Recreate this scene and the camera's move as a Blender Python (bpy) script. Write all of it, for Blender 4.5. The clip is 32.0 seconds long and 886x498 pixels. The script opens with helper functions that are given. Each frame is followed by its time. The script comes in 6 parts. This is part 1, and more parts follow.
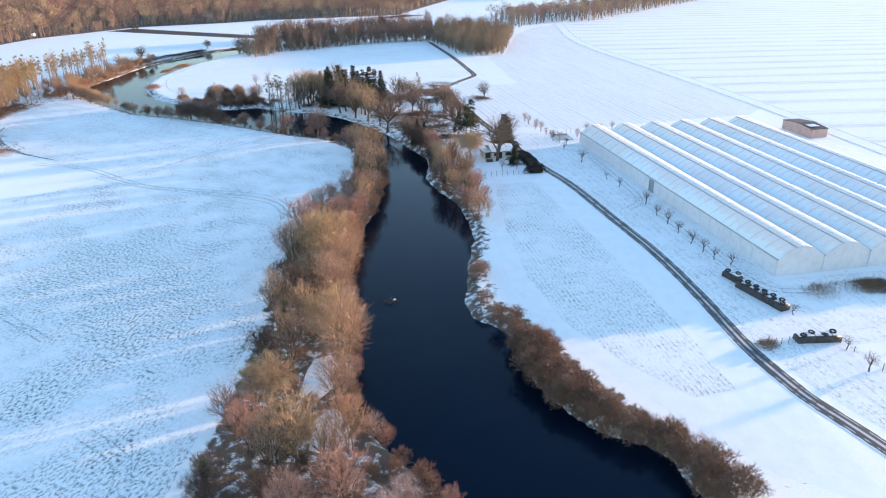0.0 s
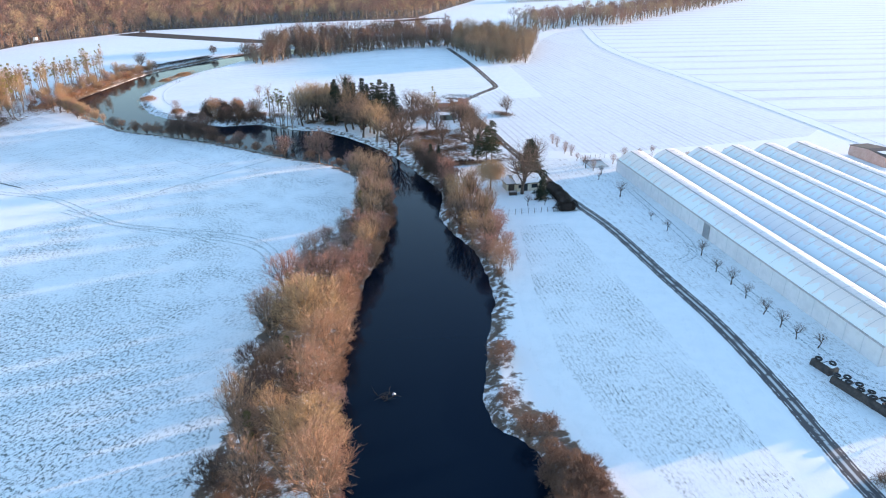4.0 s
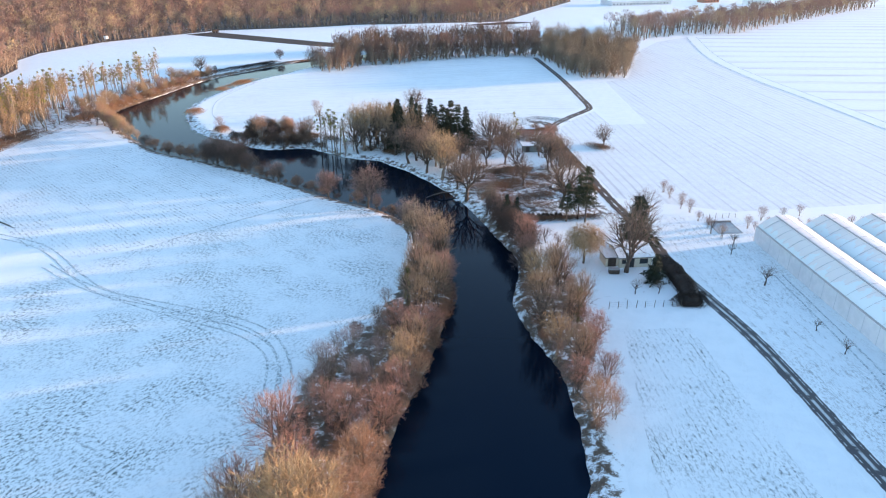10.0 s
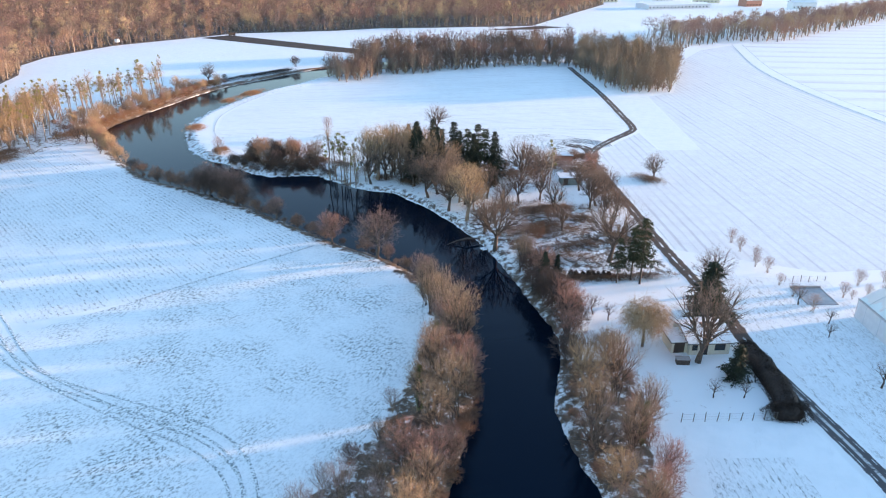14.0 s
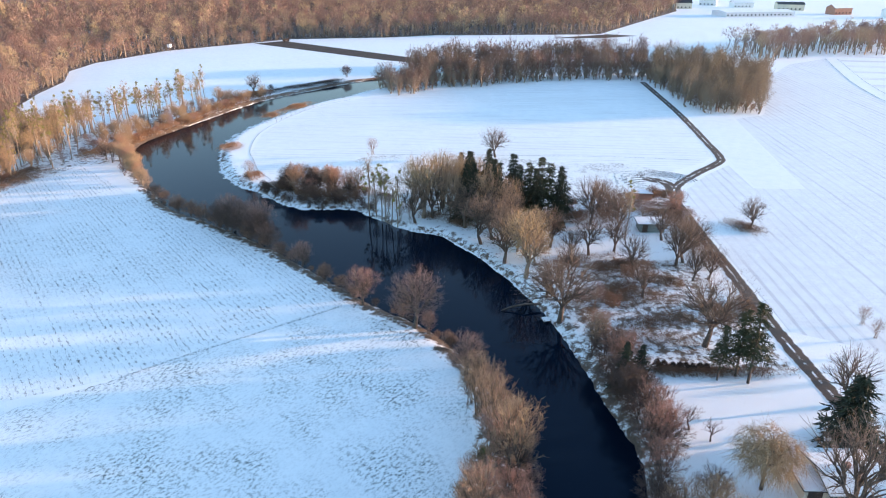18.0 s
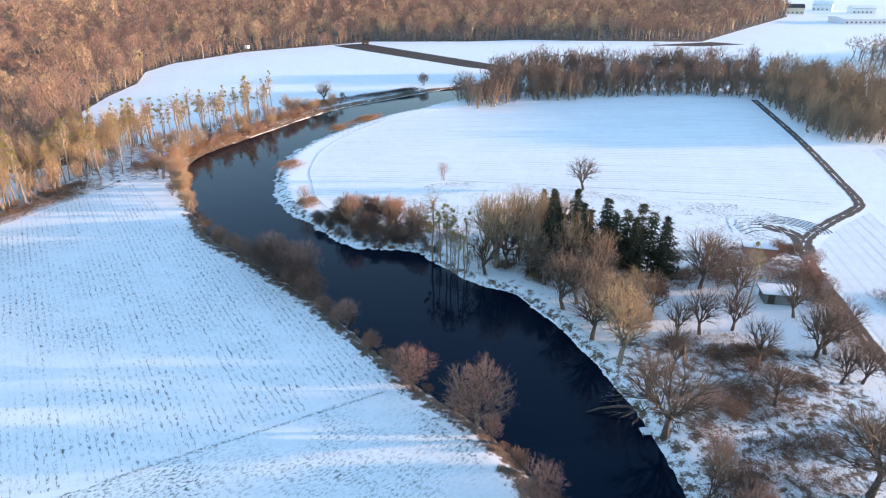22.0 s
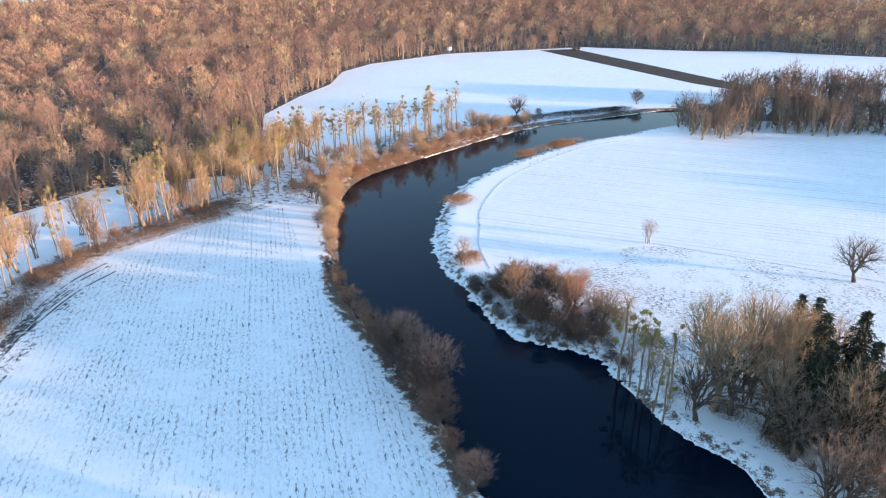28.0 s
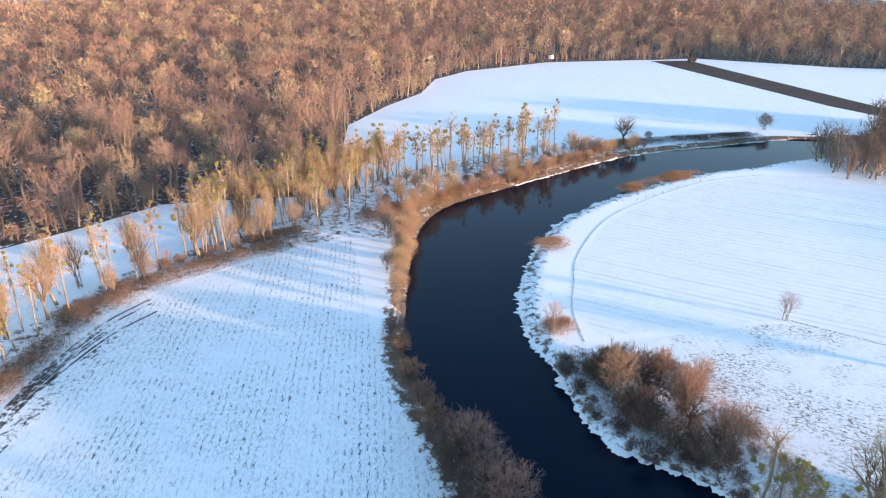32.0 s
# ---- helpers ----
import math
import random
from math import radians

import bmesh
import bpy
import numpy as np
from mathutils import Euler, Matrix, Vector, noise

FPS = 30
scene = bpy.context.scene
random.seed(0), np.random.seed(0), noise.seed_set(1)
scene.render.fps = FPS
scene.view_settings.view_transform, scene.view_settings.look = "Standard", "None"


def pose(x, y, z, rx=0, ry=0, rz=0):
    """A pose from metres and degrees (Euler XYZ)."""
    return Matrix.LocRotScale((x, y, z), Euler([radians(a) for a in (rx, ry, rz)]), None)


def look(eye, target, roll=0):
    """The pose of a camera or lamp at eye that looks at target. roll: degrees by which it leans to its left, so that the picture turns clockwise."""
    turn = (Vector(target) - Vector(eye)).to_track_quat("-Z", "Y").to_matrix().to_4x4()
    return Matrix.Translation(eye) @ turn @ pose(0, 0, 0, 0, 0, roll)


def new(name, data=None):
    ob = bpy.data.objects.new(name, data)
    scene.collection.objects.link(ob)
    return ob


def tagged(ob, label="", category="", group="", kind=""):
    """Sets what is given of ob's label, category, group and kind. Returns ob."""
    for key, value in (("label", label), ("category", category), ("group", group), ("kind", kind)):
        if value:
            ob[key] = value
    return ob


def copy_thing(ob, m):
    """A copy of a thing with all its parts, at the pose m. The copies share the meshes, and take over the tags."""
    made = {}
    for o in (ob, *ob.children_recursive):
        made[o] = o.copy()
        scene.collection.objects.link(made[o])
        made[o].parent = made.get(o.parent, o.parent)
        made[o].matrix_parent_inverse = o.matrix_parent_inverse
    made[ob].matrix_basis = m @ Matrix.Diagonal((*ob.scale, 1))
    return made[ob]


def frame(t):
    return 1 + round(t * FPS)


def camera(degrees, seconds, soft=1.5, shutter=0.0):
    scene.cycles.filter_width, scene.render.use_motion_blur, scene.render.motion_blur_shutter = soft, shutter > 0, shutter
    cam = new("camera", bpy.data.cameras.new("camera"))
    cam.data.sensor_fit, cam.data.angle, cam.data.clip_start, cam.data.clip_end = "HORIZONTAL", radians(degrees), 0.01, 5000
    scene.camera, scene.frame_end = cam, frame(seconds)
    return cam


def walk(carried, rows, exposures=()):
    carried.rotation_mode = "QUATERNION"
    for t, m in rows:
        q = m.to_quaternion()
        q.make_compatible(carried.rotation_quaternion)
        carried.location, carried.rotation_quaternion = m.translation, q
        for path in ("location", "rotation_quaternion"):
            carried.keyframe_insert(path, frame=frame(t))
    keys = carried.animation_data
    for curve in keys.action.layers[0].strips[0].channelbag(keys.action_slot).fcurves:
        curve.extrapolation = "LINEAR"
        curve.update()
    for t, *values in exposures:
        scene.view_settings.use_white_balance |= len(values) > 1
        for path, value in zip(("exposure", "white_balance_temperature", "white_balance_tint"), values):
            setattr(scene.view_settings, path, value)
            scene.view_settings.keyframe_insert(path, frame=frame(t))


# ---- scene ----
# Path: seconds, place in metres, heading to the left of +y, tilt, lean in degrees
PATH = [
    (0, 0.00, 0.00, 61.25, -0.00, -24.27, -0.32),
    (1, 0.09, 7.18, 61.27, 0.41, -24.26, -0.28),
    (2, 0.75, 14.27, 61.57, 0.69, -24.27, -0.42),
    (3, 0.76, 22.28, 61.49, 1.06, -24.27, -0.45),
    (3.5, 0.77, 26.05, 61.40, 1.33, -24.27, -0.41),
    (5.5, 0.20, 41.91, 60.65, 3.40, -24.19, -0.23),
    (6, 0.13, 45.45, 60.65, 4.23, -24.20, -0.19),
    (7, -0.21, 53.04, 60.60, 5.82, -24.27, -0.17),
    (8, 0.13, 61.60, 60.22, 6.54, -24.30, -0.20),
    (9, -0.49, 69.17, 60.01, 7.50, -24.31, -0.13),
    (10, -1.06, 76.59, 59.87, 8.63, -24.28, -0.10),
    (11, -2.30, 83.82, 60.57, 9.15, -24.40, -0.09),
    (12, -3.37, 91.42, 60.44, 9.68, -24.40, -0.02),
    (13, -4.38, 98.94, 60.10, 10.22, -24.31, 0.02),
    (14, -5.83, 106.26, 60.07, 10.74, -24.31, 0.08),
    (14.5, -6.44, 109.78, 60.11, 11.25, -24.30, 0.09),
    (16.5, -9.21, 123.46, 60.21, 13.93, -24.15, 0.07),
    (17, -9.87, 127.02, 60.12, 14.51, -24.13, 0.06),
    (18, -11.35, 134.07, 59.86, 15.73, -24.08, 0.09),
    (19, -13.15, 140.89, 59.83, 17.02, -24.10, 0.14),
    (20, -15.02, 147.52, 59.82, 18.61, -24.13, 0.22),
    (21, -16.82, 154.15, 59.81, 19.91, -24.14, 0.22),
    (22, -19.06, 160.44, 60.04, 22.68, -24.17, 0.20),
    (23, -21.29, 166.86, 60.06, 24.74, -24.23, 0.20),
    (24, -23.72, 173.15, 59.92, 27.49, -24.30, 0.22),
    (25, -26.46, 179.44, 59.76, 30.71, -24.37, 0.21),
    (25.5, -27.88, 182.35, 59.58, 32.39, -24.37, 0.19),
    (27.5, -34.52, 195.53, 58.31, 38.61, -24.27, -0.05),
    (28, -36.64, 198.23, 58.21, 40.27, -24.28, -0.11),
    (29, -40.07, 203.45, 57.97, 43.86, -24.20, -0.10),
    (30, -44.13, 208.10, 58.13, 47.14, -24.21, -0.03),
    (30.5, -46.55, 210.28, 58.33, 48.13, -24.28, 0.01),
    (31, -48.49, 212.59, 58.42, 48.45, -24.30, 0.05),
    (31.5, -50.26, 214.57, 58.48, 48.46, -24.29, 0.13),
    (32, -52.30, 216.42, 58.53, 48.42, -24.31, 0.24),
]
cam = camera(66.4, 32.0, soft=1.1)


def row_pose(x, y, z, yaw, tilt, lean):
    a, b = radians(yaw), radians(tilt)
    ahead = Vector((-math.sin(a) * math.cos(b), math.cos(a) * math.cos(b), math.sin(b)))
    return look((x, y, z), Vector((x, y, z)) + ahead * 100, lean)


EXPOSURE = 1.75
walk(cam, [(r[0], row_pose(*r[1:])) for r in PATH], [(0, EXPOSURE, 6000, 15), (32, EXPOSURE, 6000, 15)])

# ---- world and sun ----
SUN_AZ = (0.906, 0.423)      # horizontal way towards the sun
SUN_EL = radians(5.4)
world = bpy.data.worlds.new("winter_sky")
scene.world = world
world.use_nodes = True
wn, wl = world.node_tree.nodes, world.node_tree.links
sky = wn.new("ShaderNodeTexSky")
sky.sky_type, sky.sun_disc = "NISHITA", False
sky.sun_elevation = SUN_EL
sky.sun_rotation = math.atan2(SUN_AZ[0], SUN_AZ[1])
sky.air_density, sky.dust_density, sky.ozone_density = 1.0, 0.3, 1.5
wl.new(sky.outputs["Color"], wn["Background"].inputs["Color"])
wn["Background"].inputs["Strength"].default_value = 0.21
sun = new("sun", bpy.data.lights.new("sun", "SUN"))
sun.data.energy, sun.data.angle, sun.data.color = 3.4, radians(0.6), (1.0, 0.62, 0.38)
sun.matrix_world = look((0, 0, 0), (-SUN_AZ[0] * math.cos(SUN_EL), -SUN_AZ[1] * math.cos(SUN_EL), -math.sin(SUN_EL)))

# ---- materials ----


class Nodes:
    """Short hand for the nodes of one material."""

    def __init__(self, name):
        self.mat = bpy.data.materials.new(name)
        self.mat.use_nodes = True
        self.n, self.l = self.mat.node_tree.nodes, self.mat.node_tree.links
        self.bsdf = self.n["Principled BSDF"]

    def put(self, socket, value):
        if isinstance(value, bpy.types.NodeSocket):
            self.l.new(value, socket)
        elif isinstance(value, tuple) and len(value) == 3 and socket.type == "RGBA":
            socket.default_value = (*value, 1)
        else:
            socket.default_value = value

    def node(self, kind, out=0, **inputs):
        nd = self.n.new(kind)
        for key, value in inputs.items():
            self.put(nd.inputs[int(key[1:]) if key[1:].isdigit() else key.replace("_", " ")], value)
        return nd.outputs[out]

    def math(self, op, a, b=0.0, clamp=False):
        nd = self.n.new("ShaderNodeMath")
        nd.operation, nd.use_clamp = op, clamp
        self.put(nd.inputs[0], a)
        self.put(nd.inputs[1], b)
        return nd.outputs[0]

    def attr(self, name):
        nd = self.n.new("ShaderNodeAttribute")
        nd.attribute_name = name
        return nd.outputs["Fac"]

    def mix(self, f, a, b):
        nd = self.n.new("ShaderNodeMix")
        nd.data_type = "RGBA"
        self.put(nd.inputs[0], f)
        self.put(nd.inputs[6], a)
        self.put(nd.inputs[7], b)
        return nd.outputs[2]

    def ramp(self, v, a, b, lo=0.0, hi=1.0):
        nd = self.n.new("ShaderNodeMapRange")
        nd.interpolation_type = "SMOOTHSTEP"
        for k, value in enumerate((v, a, b, lo, hi)):
            self.put(nd.inputs[k], value)
        return nd.outputs[0]

    def coords(self, turn=0.0, stretch=(1, 1, 1), local=False):
        p = self.node("ShaderNodeTexCoord", "Object") if local else self.node("ShaderNodeNewGeometry", "Position")
        p = self.node("ShaderNodeMapping", Vector=p, Rotation=(0, 0, radians(turn)))
        return p if stretch == (1, 1, 1) else self.node("ShaderNodeMapping", Vector=p, Scale=stretch)

    def noise(self, p, scale, detail=4.0, rough=0.55):
        return self.node("ShaderNodeTexNoise", 0, Vector=p, Scale=scale, Detail=detail, Roughness=rough)

    def bump(self, h, strength=0.3, dist=0.05):
        self.put(self.bsdf.inputs["Normal"], self.node("ShaderNodeBump", Height=h, Strength=strength, Distance=dist))

    def done(self, color, rough=0.8, **more):
        self.put(self.bsdf.inputs["Base Color"], color)
        self.put(self.bsdf.inputs["Roughness"], rough)
        for key, value in more.items():
            self.put(self.bsdf.inputs[key.replace("_", " ")], value)
        return self.mat


SNOW = (0.838, 0.876, 0.888)


def snow_material(name, turn, spacing, rows, specks, cover=(0.075, 0.07, 0.05), patch=0.03, fleck=2.2, drawn=False, shade_dim=1.0):
    """Thin snow on a field: drill rows along a direction, stubble or grass that pokes through, drifts; cover and
    dimming can also paint furrow shade.
    """
    m = Nodes(name)
    p = m.coords(turn)
    big, mid = m.noise(p, patch, 3), m.noise(p, patch * 4.3, 4, 0.6)
    fine = m.noise(p, 1.6, 5, 0.7)
    wave = m.node("ShaderNodeTexWave", 1, Vector=p, Scale=0.314 / spacing, Distortion=1.6, Detail=3.0, Detail_Scale=0.4)
    if drawn:
        dash = m.noise(m.coords(turn, (1.0, 0.03, 1.0)), 0.5, 4, 0.7)
        line = m.math("MULTIPLY", m.ramp(wave, 0.55, 0.97), m.ramp(dash, 0.42, 0.66, 0.1, 1.0))
    else:
        dash = m.noise(m.coords(turn, (1.0, 0.28, 1.0)), fleck, 6, 0.78)
        lane = m.noise(m.coords(turn, (1.0, 0.02, 1.0)), 0.32, 3, 0.7)
        line = m.math("MULTIPLY", m.ramp(dash, 0.5, 0.6), m.ramp(wave, 0.3, 0.9, 0.12, 1.0))
        line = m.math("MULTIPLY", line, m.ramp(m.math("ADD", m.math("MULTIPLY", mid, 0.5), m.math("MULTIPLY", lane, 0.5)), 0.4, 0.58, 0.12, 1.0))
    speck = m.noise(m.coords(turn, (1.0, 0.55, 1.0)), 2.5, 6, 0.78)
    many = m.math("ADD", m.math("MULTIPLY", big, 0.55), m.math("MULTIPLY", mid, 0.45))
    spot = m.math("MULTIPLY", m.ramp(speck, 0.5, 0.58), m.ramp(many, 0.43, 0.58, 0.1, 1.0))
    tint = m.noise(p, 0.35, 4)
    f = m.math("ADD", m.math("MULTIPLY", line, rows), m.math("MULTIPLY", spot, specks), True)
    white = m.mix(m.ramp(tint, 0.35, 0.7), tuple(c * shade_dim for c in SNOW), (0.79, 0.835, 0.85))
    low = m.mix(fine, cover, tuple(c * 2.2 for c in cover))
    h = m.math("ADD", m.math("MULTIPLY", line, -0.6 * rows), fine)
    m.bump(h, 0.22, 0.08)
    return m.done(m.mix(f, white, low), 0.75)


def plain_material(name, a, b, scale=3.0, rough=0.8, bump=0.2, local=False, **more):
    m = Nodes(name)
    p = m.coords(local=local)
    n1, n2 = m.noise(p, scale, 5), m.noise(p, scale * 0.13, 3)
    if bump:
        m.bump(n1, bump, 0.05)
    f = m.math("ADD", m.math("MULTIPLY", n1, 0.6), m.math("MULTIPLY", n2, 0.4))
    return m.done(m.mix(m.ramp(f, 0.35, 0.65), a, b), rough, **more)


def twig_material(name, a, b, c):
    """Bark and twigs whose hue differs from tree to tree and along the crown."""
    m = Nodes(name)
    rnd = m.node("ShaderNodeObjectInfo", "Random")
    n = m.noise(m.coords(), 0.5, 3)
    n2 = m.noise(m.coords(), 3.0, 2)
    col = m.mix(rnd, a, b)
    col = m.mix(m.ramp(n, 0.35, 0.7), col, c)
    col = m.mix(m.math("MULTIPLY", n2, 0.35), col, tuple(v * 0.6 for v in a))
    return m.done(col, 0.85)


def forest_material(name, a, b, c, d):
    """Crowns of a whole wood; each tree carries its own tone."""
    m = Nodes(name)
    t = m.attr("tone")
    n = m.noise(m.coords(), 0.02, 3)
    col = m.mix(m.ramp(t, 0.0, 0.6), a, b)
    col = m.mix(m.ramp(t, 0.6, 1.0), col, c)
    col = m.mix(m.ramp(n, 0.45, 0.7, 0.0, 0.6), col, d)
    col = m.mix(m.ramp(t, 1.1, 1.4), col, (0.25, 0.2, 0.15))
    return m.done(col, 0.85)


M_GROUND = Nodes("snowy_rough_ground")
_m = M_GROUND
_lit = _m.attr("litter")
_n1, _n2 = _m.noise(_m.coords(), 0.6, 6, 0.7), _m.noise(_m.coords(), 5.0, 5, 0.7)
_f = _m.math("ADD", _lit, _m.math("MULTIPLY", _m.math("SUBTRACT", _n1, 0.5), 2.6))
_f = _m.ramp(_m.math("ADD", _f, _m.math("MULTIPLY", _m.math("SUBTRACT", _n2, 0.5), 0.9)), 0.36, 0.7)
_dirt = _m.mix(_m.ramp(_n2, 0.3, 0.7), (0.05, 0.037, 0.028), (0.19, 0.135, 0.09))
_m.bump(_n2, 0.5, 0.15)
M_GROUND = _m.done(_m.mix(_f, SNOW, _dirt), 0.85)

M_WATER = Nodes("river_water")
_w = M_WATER.noise(M_WATER.coords(stretch=(1, 1, 1)), 0.7, 3)
M_WATER.bump(_w, 0.1, 0.05)
# Specular tint colours reflections blue, as if from a bluer sky.
M_WATER = M_WATER.done((0.0025, 0.0075, 0.017), 0.06, IOR=1.2, Specular_IOR_Level=0.5, Specular_Tint=(0.3, 0.6, 1.0, 1.0))

M_WEST = snow_material("pasture_snow", 25, 1.3, 0.14, 1.0, (0.045, 0.065, 0.06), 0.022, 2.8)
M_NORTHWEST = snow_material("drilled_snow_northwest", -54, 1.0, 1.0, 0.25, (0.035, 0.045, 0.047), 0.02, 3.0)
M_STRIP = snow_material("drilled_snow_riverside", -11, 0.9, 0.9, 0.4, (0.09, 0.11, 0.1), 0.03, 3.0)
M_VERGE = snow_material("verge_snow", -11, 1.9, 0.5, 0.4, (0.09, 0.08, 0.06), 0.05)
# Blue-grey lines paint furrow shadow; the dimmed white stands for grazing sun.
M_EAST = snow_material("furrow_shaded_snow_east", -13, 2.4, 0.62, 0.35, (0.3, 0.31, 0.34), 0.012, drawn=True, shade_dim=0.88)
M_FAREAST = snow_material("ploughed_snow_far_east", 85, 20.0, 0.6, 0.05, (0.25, 0.24, 0.25), 0.008, drawn=True)
M_PLAIN = snow_material("smooth_snow", 10, 3.0, 0.06, 0.04)
M_PEN = snow_material("meadow_snow", 70, 1.9, 0.3, 0.22, (0.16, 0.16, 0.15), 0.02, drawn=True)
M_NORTH = snow_material("north_field_snow", 40, 4.0, 0.15, 0.1, (0.12, 0.1, 0.08), 0.015)
M_GARDEN = snow_material("garden_snow", 0, 2.0, 0.15, 0.6, (0.09, 0.065, 0.04), 0.12)
M_SOIL = plain_material("bare_plough_soil", (0.016, 0.012, 0.011), (0.045, 0.034, 0.028), 1.2, 0.95, 0.6)

M_ROAD = Nodes("wet_asphalt_with_snow")
_p = M_ROAD.node("ShaderNodeUVMap")
_sep = M_ROAD.node("ShaderNodeSeparateXYZ", 0, Vector=_p)
_n1, _n2 = M_ROAD.noise(M_ROAD.coords(), 0.5, 5, 0.65), M_ROAD.noise(M_ROAD.coords(), 6.0, 4)
_off = M_ROAD.math("ABSOLUTE", M_ROAD.math("SUBTRACT", _sep, 0.5))
_edge = M_ROAD.math("ADD", _off, M_ROAD.math("MULTIPLY", M_ROAD.math("SUBTRACT", _n1, 0.5), 0.22))
_mid = M_ROAD.math("MULTIPLY", M_ROAD.ramp(_off, 0.12, 0.03), M_ROAD.ramp(_n1, 0.36, 0.5))
_lane = M_ROAD.math("MULTIPLY", M_ROAD.ramp(M_ROAD.math("ABSOLUTE", M_ROAD.math("SUBTRACT", _off, 0.3)), 0.045, 0.01), M_ROAD.ramp(_n1, 0.45, 0.55))
_f = M_ROAD.math("MAXIMUM", M_ROAD.ramp(_edge, 0.4, 0.47), M_ROAD.math("MULTIPLY", M_ROAD.math("MAXIMUM", _mid, _lane), 0.6))
M_ROAD.bump(_n2, 0.3, 0.02)
M_ROAD = M_ROAD.done(M_ROAD.mix(_f, M_ROAD.mix(_n2, (0.026, 0.028, 0.034), (0.06, 0.062, 0.07)), SNOW), 0.6)
M_TRACK = Nodes("muddy_farm_track")
_sep = M_TRACK.node("ShaderNodeSeparateXYZ", 0, Vector=M_TRACK.node("ShaderNodeUVMap"))
_n1, _n2 = M_TRACK.noise(M_TRACK.coords(), 0.35, 6, 0.75), M_TRACK.noise(M_TRACK.coords(), 3.0, 4)
_off = M_TRACK.math("ABSOLUTE", M_TRACK.math("SUBTRACT", _sep, 0.5))
_f = M_TRACK.ramp(M_TRACK.math("ADD", _off, M_TRACK.math("MULTIPLY", M_TRACK.math("SUBTRACT", _n1, 0.5), 0.6)), 0.4, 0.5)
_f = M_TRACK.math("MAXIMUM", _f, M_TRACK.math("MULTIPLY", M_TRACK.ramp(_off, 0.1, 0.02), M_TRACK.ramp(_n1, 0.48, 0.58)))
M_TRACK.bump(_n2, 0.4, 0.05)
M_TRACK = M_TRACK.done(M_TRACK.mix(_f, M_TRACK.mix(_n2, (0.04, 0.031, 0.027), (0.1, 0.078, 0.064)), SNOW), 0.9)

M_BARK = plain_material("grey_brown_bark", (0.055, 0.042, 0.034), (0.14, 0.11, 0.088), 4.0, 0.9, 0.4, True)
M_STEM = plain_material("tan_willow_bark", (0.17, 0.125, 0.09), (0.38, 0.29, 0.21), 3.0, 0.85, 0.3, True)
M_BIRCH = plain_material("pale_birch_bark", (0.2, 0.16, 0.12), (0.4, 0.34, 0.28), 2.0, 0.8, 0.2, True)
M_TWIG = twig_material("grey_brown_twigs", (0.23, 0.165, 0.13), (0.29, 0.205, 0.165), (0.24, 0.17, 0.13))
M_ORANGE = twig_material("orange_willow_twigs", (0.5, 0.3, 0.185), (0.38, 0.225, 0.165), (0.36, 0.245, 0.165))
M_RED = twig_material("red_brown_twigs", (0.36, 0.215, 0.17), (0.47, 0.245, 0.185), (0.34, 0.215, 0.17))
M_OLIVE = twig_material("olive_brown_twigs", (0.36, 0.26, 0.165), (0.33, 0.225, 0.17), (0.29, 0.205, 0.145))
M_GOLD = twig_material("golden_twigs", (0.5, 0.36, 0.2), (0.46, 0.3, 0.185), (0.42, 0.3, 0.175))
M_PINK = twig_material("pale_pinkish_twigs", (0.42, 0.325, 0.31), (0.37, 0.28, 0.27), (0.38, 0.285, 0.255))
M_LEAF = plain_material("ivy_leaves", (0.05, 0.065, 0.018), (0.15, 0.15, 0.04), 3.0, 0.6, 0, True)
M_MISTLE = plain_material("mistletoe", (0.19, 0.18, 0.052), (0.32, 0.28, 0.085), 3.0, 0.7, 0, True)
M_NEEDLE = plain_material("spruce_needles", (0.01, 0.018, 0.011), (0.032, 0.042, 0.018), 1.5, 0.7, 0, True)
M_PINE = plain_material("pine_needles", (0.022, 0.034, 0.014), (0.06, 0.062, 0.024), 1.5, 0.7, 0, True)
M_FOREST = forest_material("bare_forest", (0.19, 0.125, 0.115), (0.36, 0.235, 0.175), (0.5, 0.385, 0.22), (0.35, 0.19, 0.155))
M_REED = plain_material("dry_reed", (0.28, 0.155, 0.085), (0.38, 0.235, 0.135), 2.0, 0.9, 0)
M_FLOOR = Nodes("shaded_forest_floor_with_snow")
_n1, _n2 = M_FLOOR.noise(M_FLOOR.coords(), 0.6, 5, 0.7), M_FLOOR.noise(M_FLOOR.coords(), 2.0, 4)
M_FLOOR.bump(_n2, 0.4, 0.1)
# Litter brown is kept very dark to paint shade between the crowns.
M_FLOOR = M_FLOOR.done(M_FLOOR.mix(M_FLOOR.ramp(_n1, 0.54, 0.66), M_FLOOR.mix(_n2, (0.035, 0.025, 0.02), (0.1, 0.065, 0.047)), SNOW), 0.9)
M_BELT = forest_material("bare_tree_belt", (0.15, 0.095, 0.08), (0.2, 0.13, 0.1), (0.28, 0.19, 0.13), (0.28, 0.15, 0.12))
M_GROVE = forest_material("bare_grove", (0.19, 0.14, 0.1), (0.27, 0.2, 0.135), (0.33, 0.24, 0.15), (0.24, 0.165, 0.11))
M_ROUGH = snow_material("rough_grass_in_snow", 70, 0.9, 0.5, 1.0, (0.085, 0.075, 0.045), 0.06)
M_PLUM = twig_material("plum_brown_twigs", (0.25, 0.165, 0.14), (0.33, 0.19, 0.155), (0.22, 0.15, 0.13))
# Twig brown darkened so that bank shrubs look as if in shade.
M_SHADETWIG = twig_material("shaded_grey_brown_twigs", (0.1, 0.072, 0.06), (0.13, 0.088, 0.072), (0.11, 0.075, 0.06))
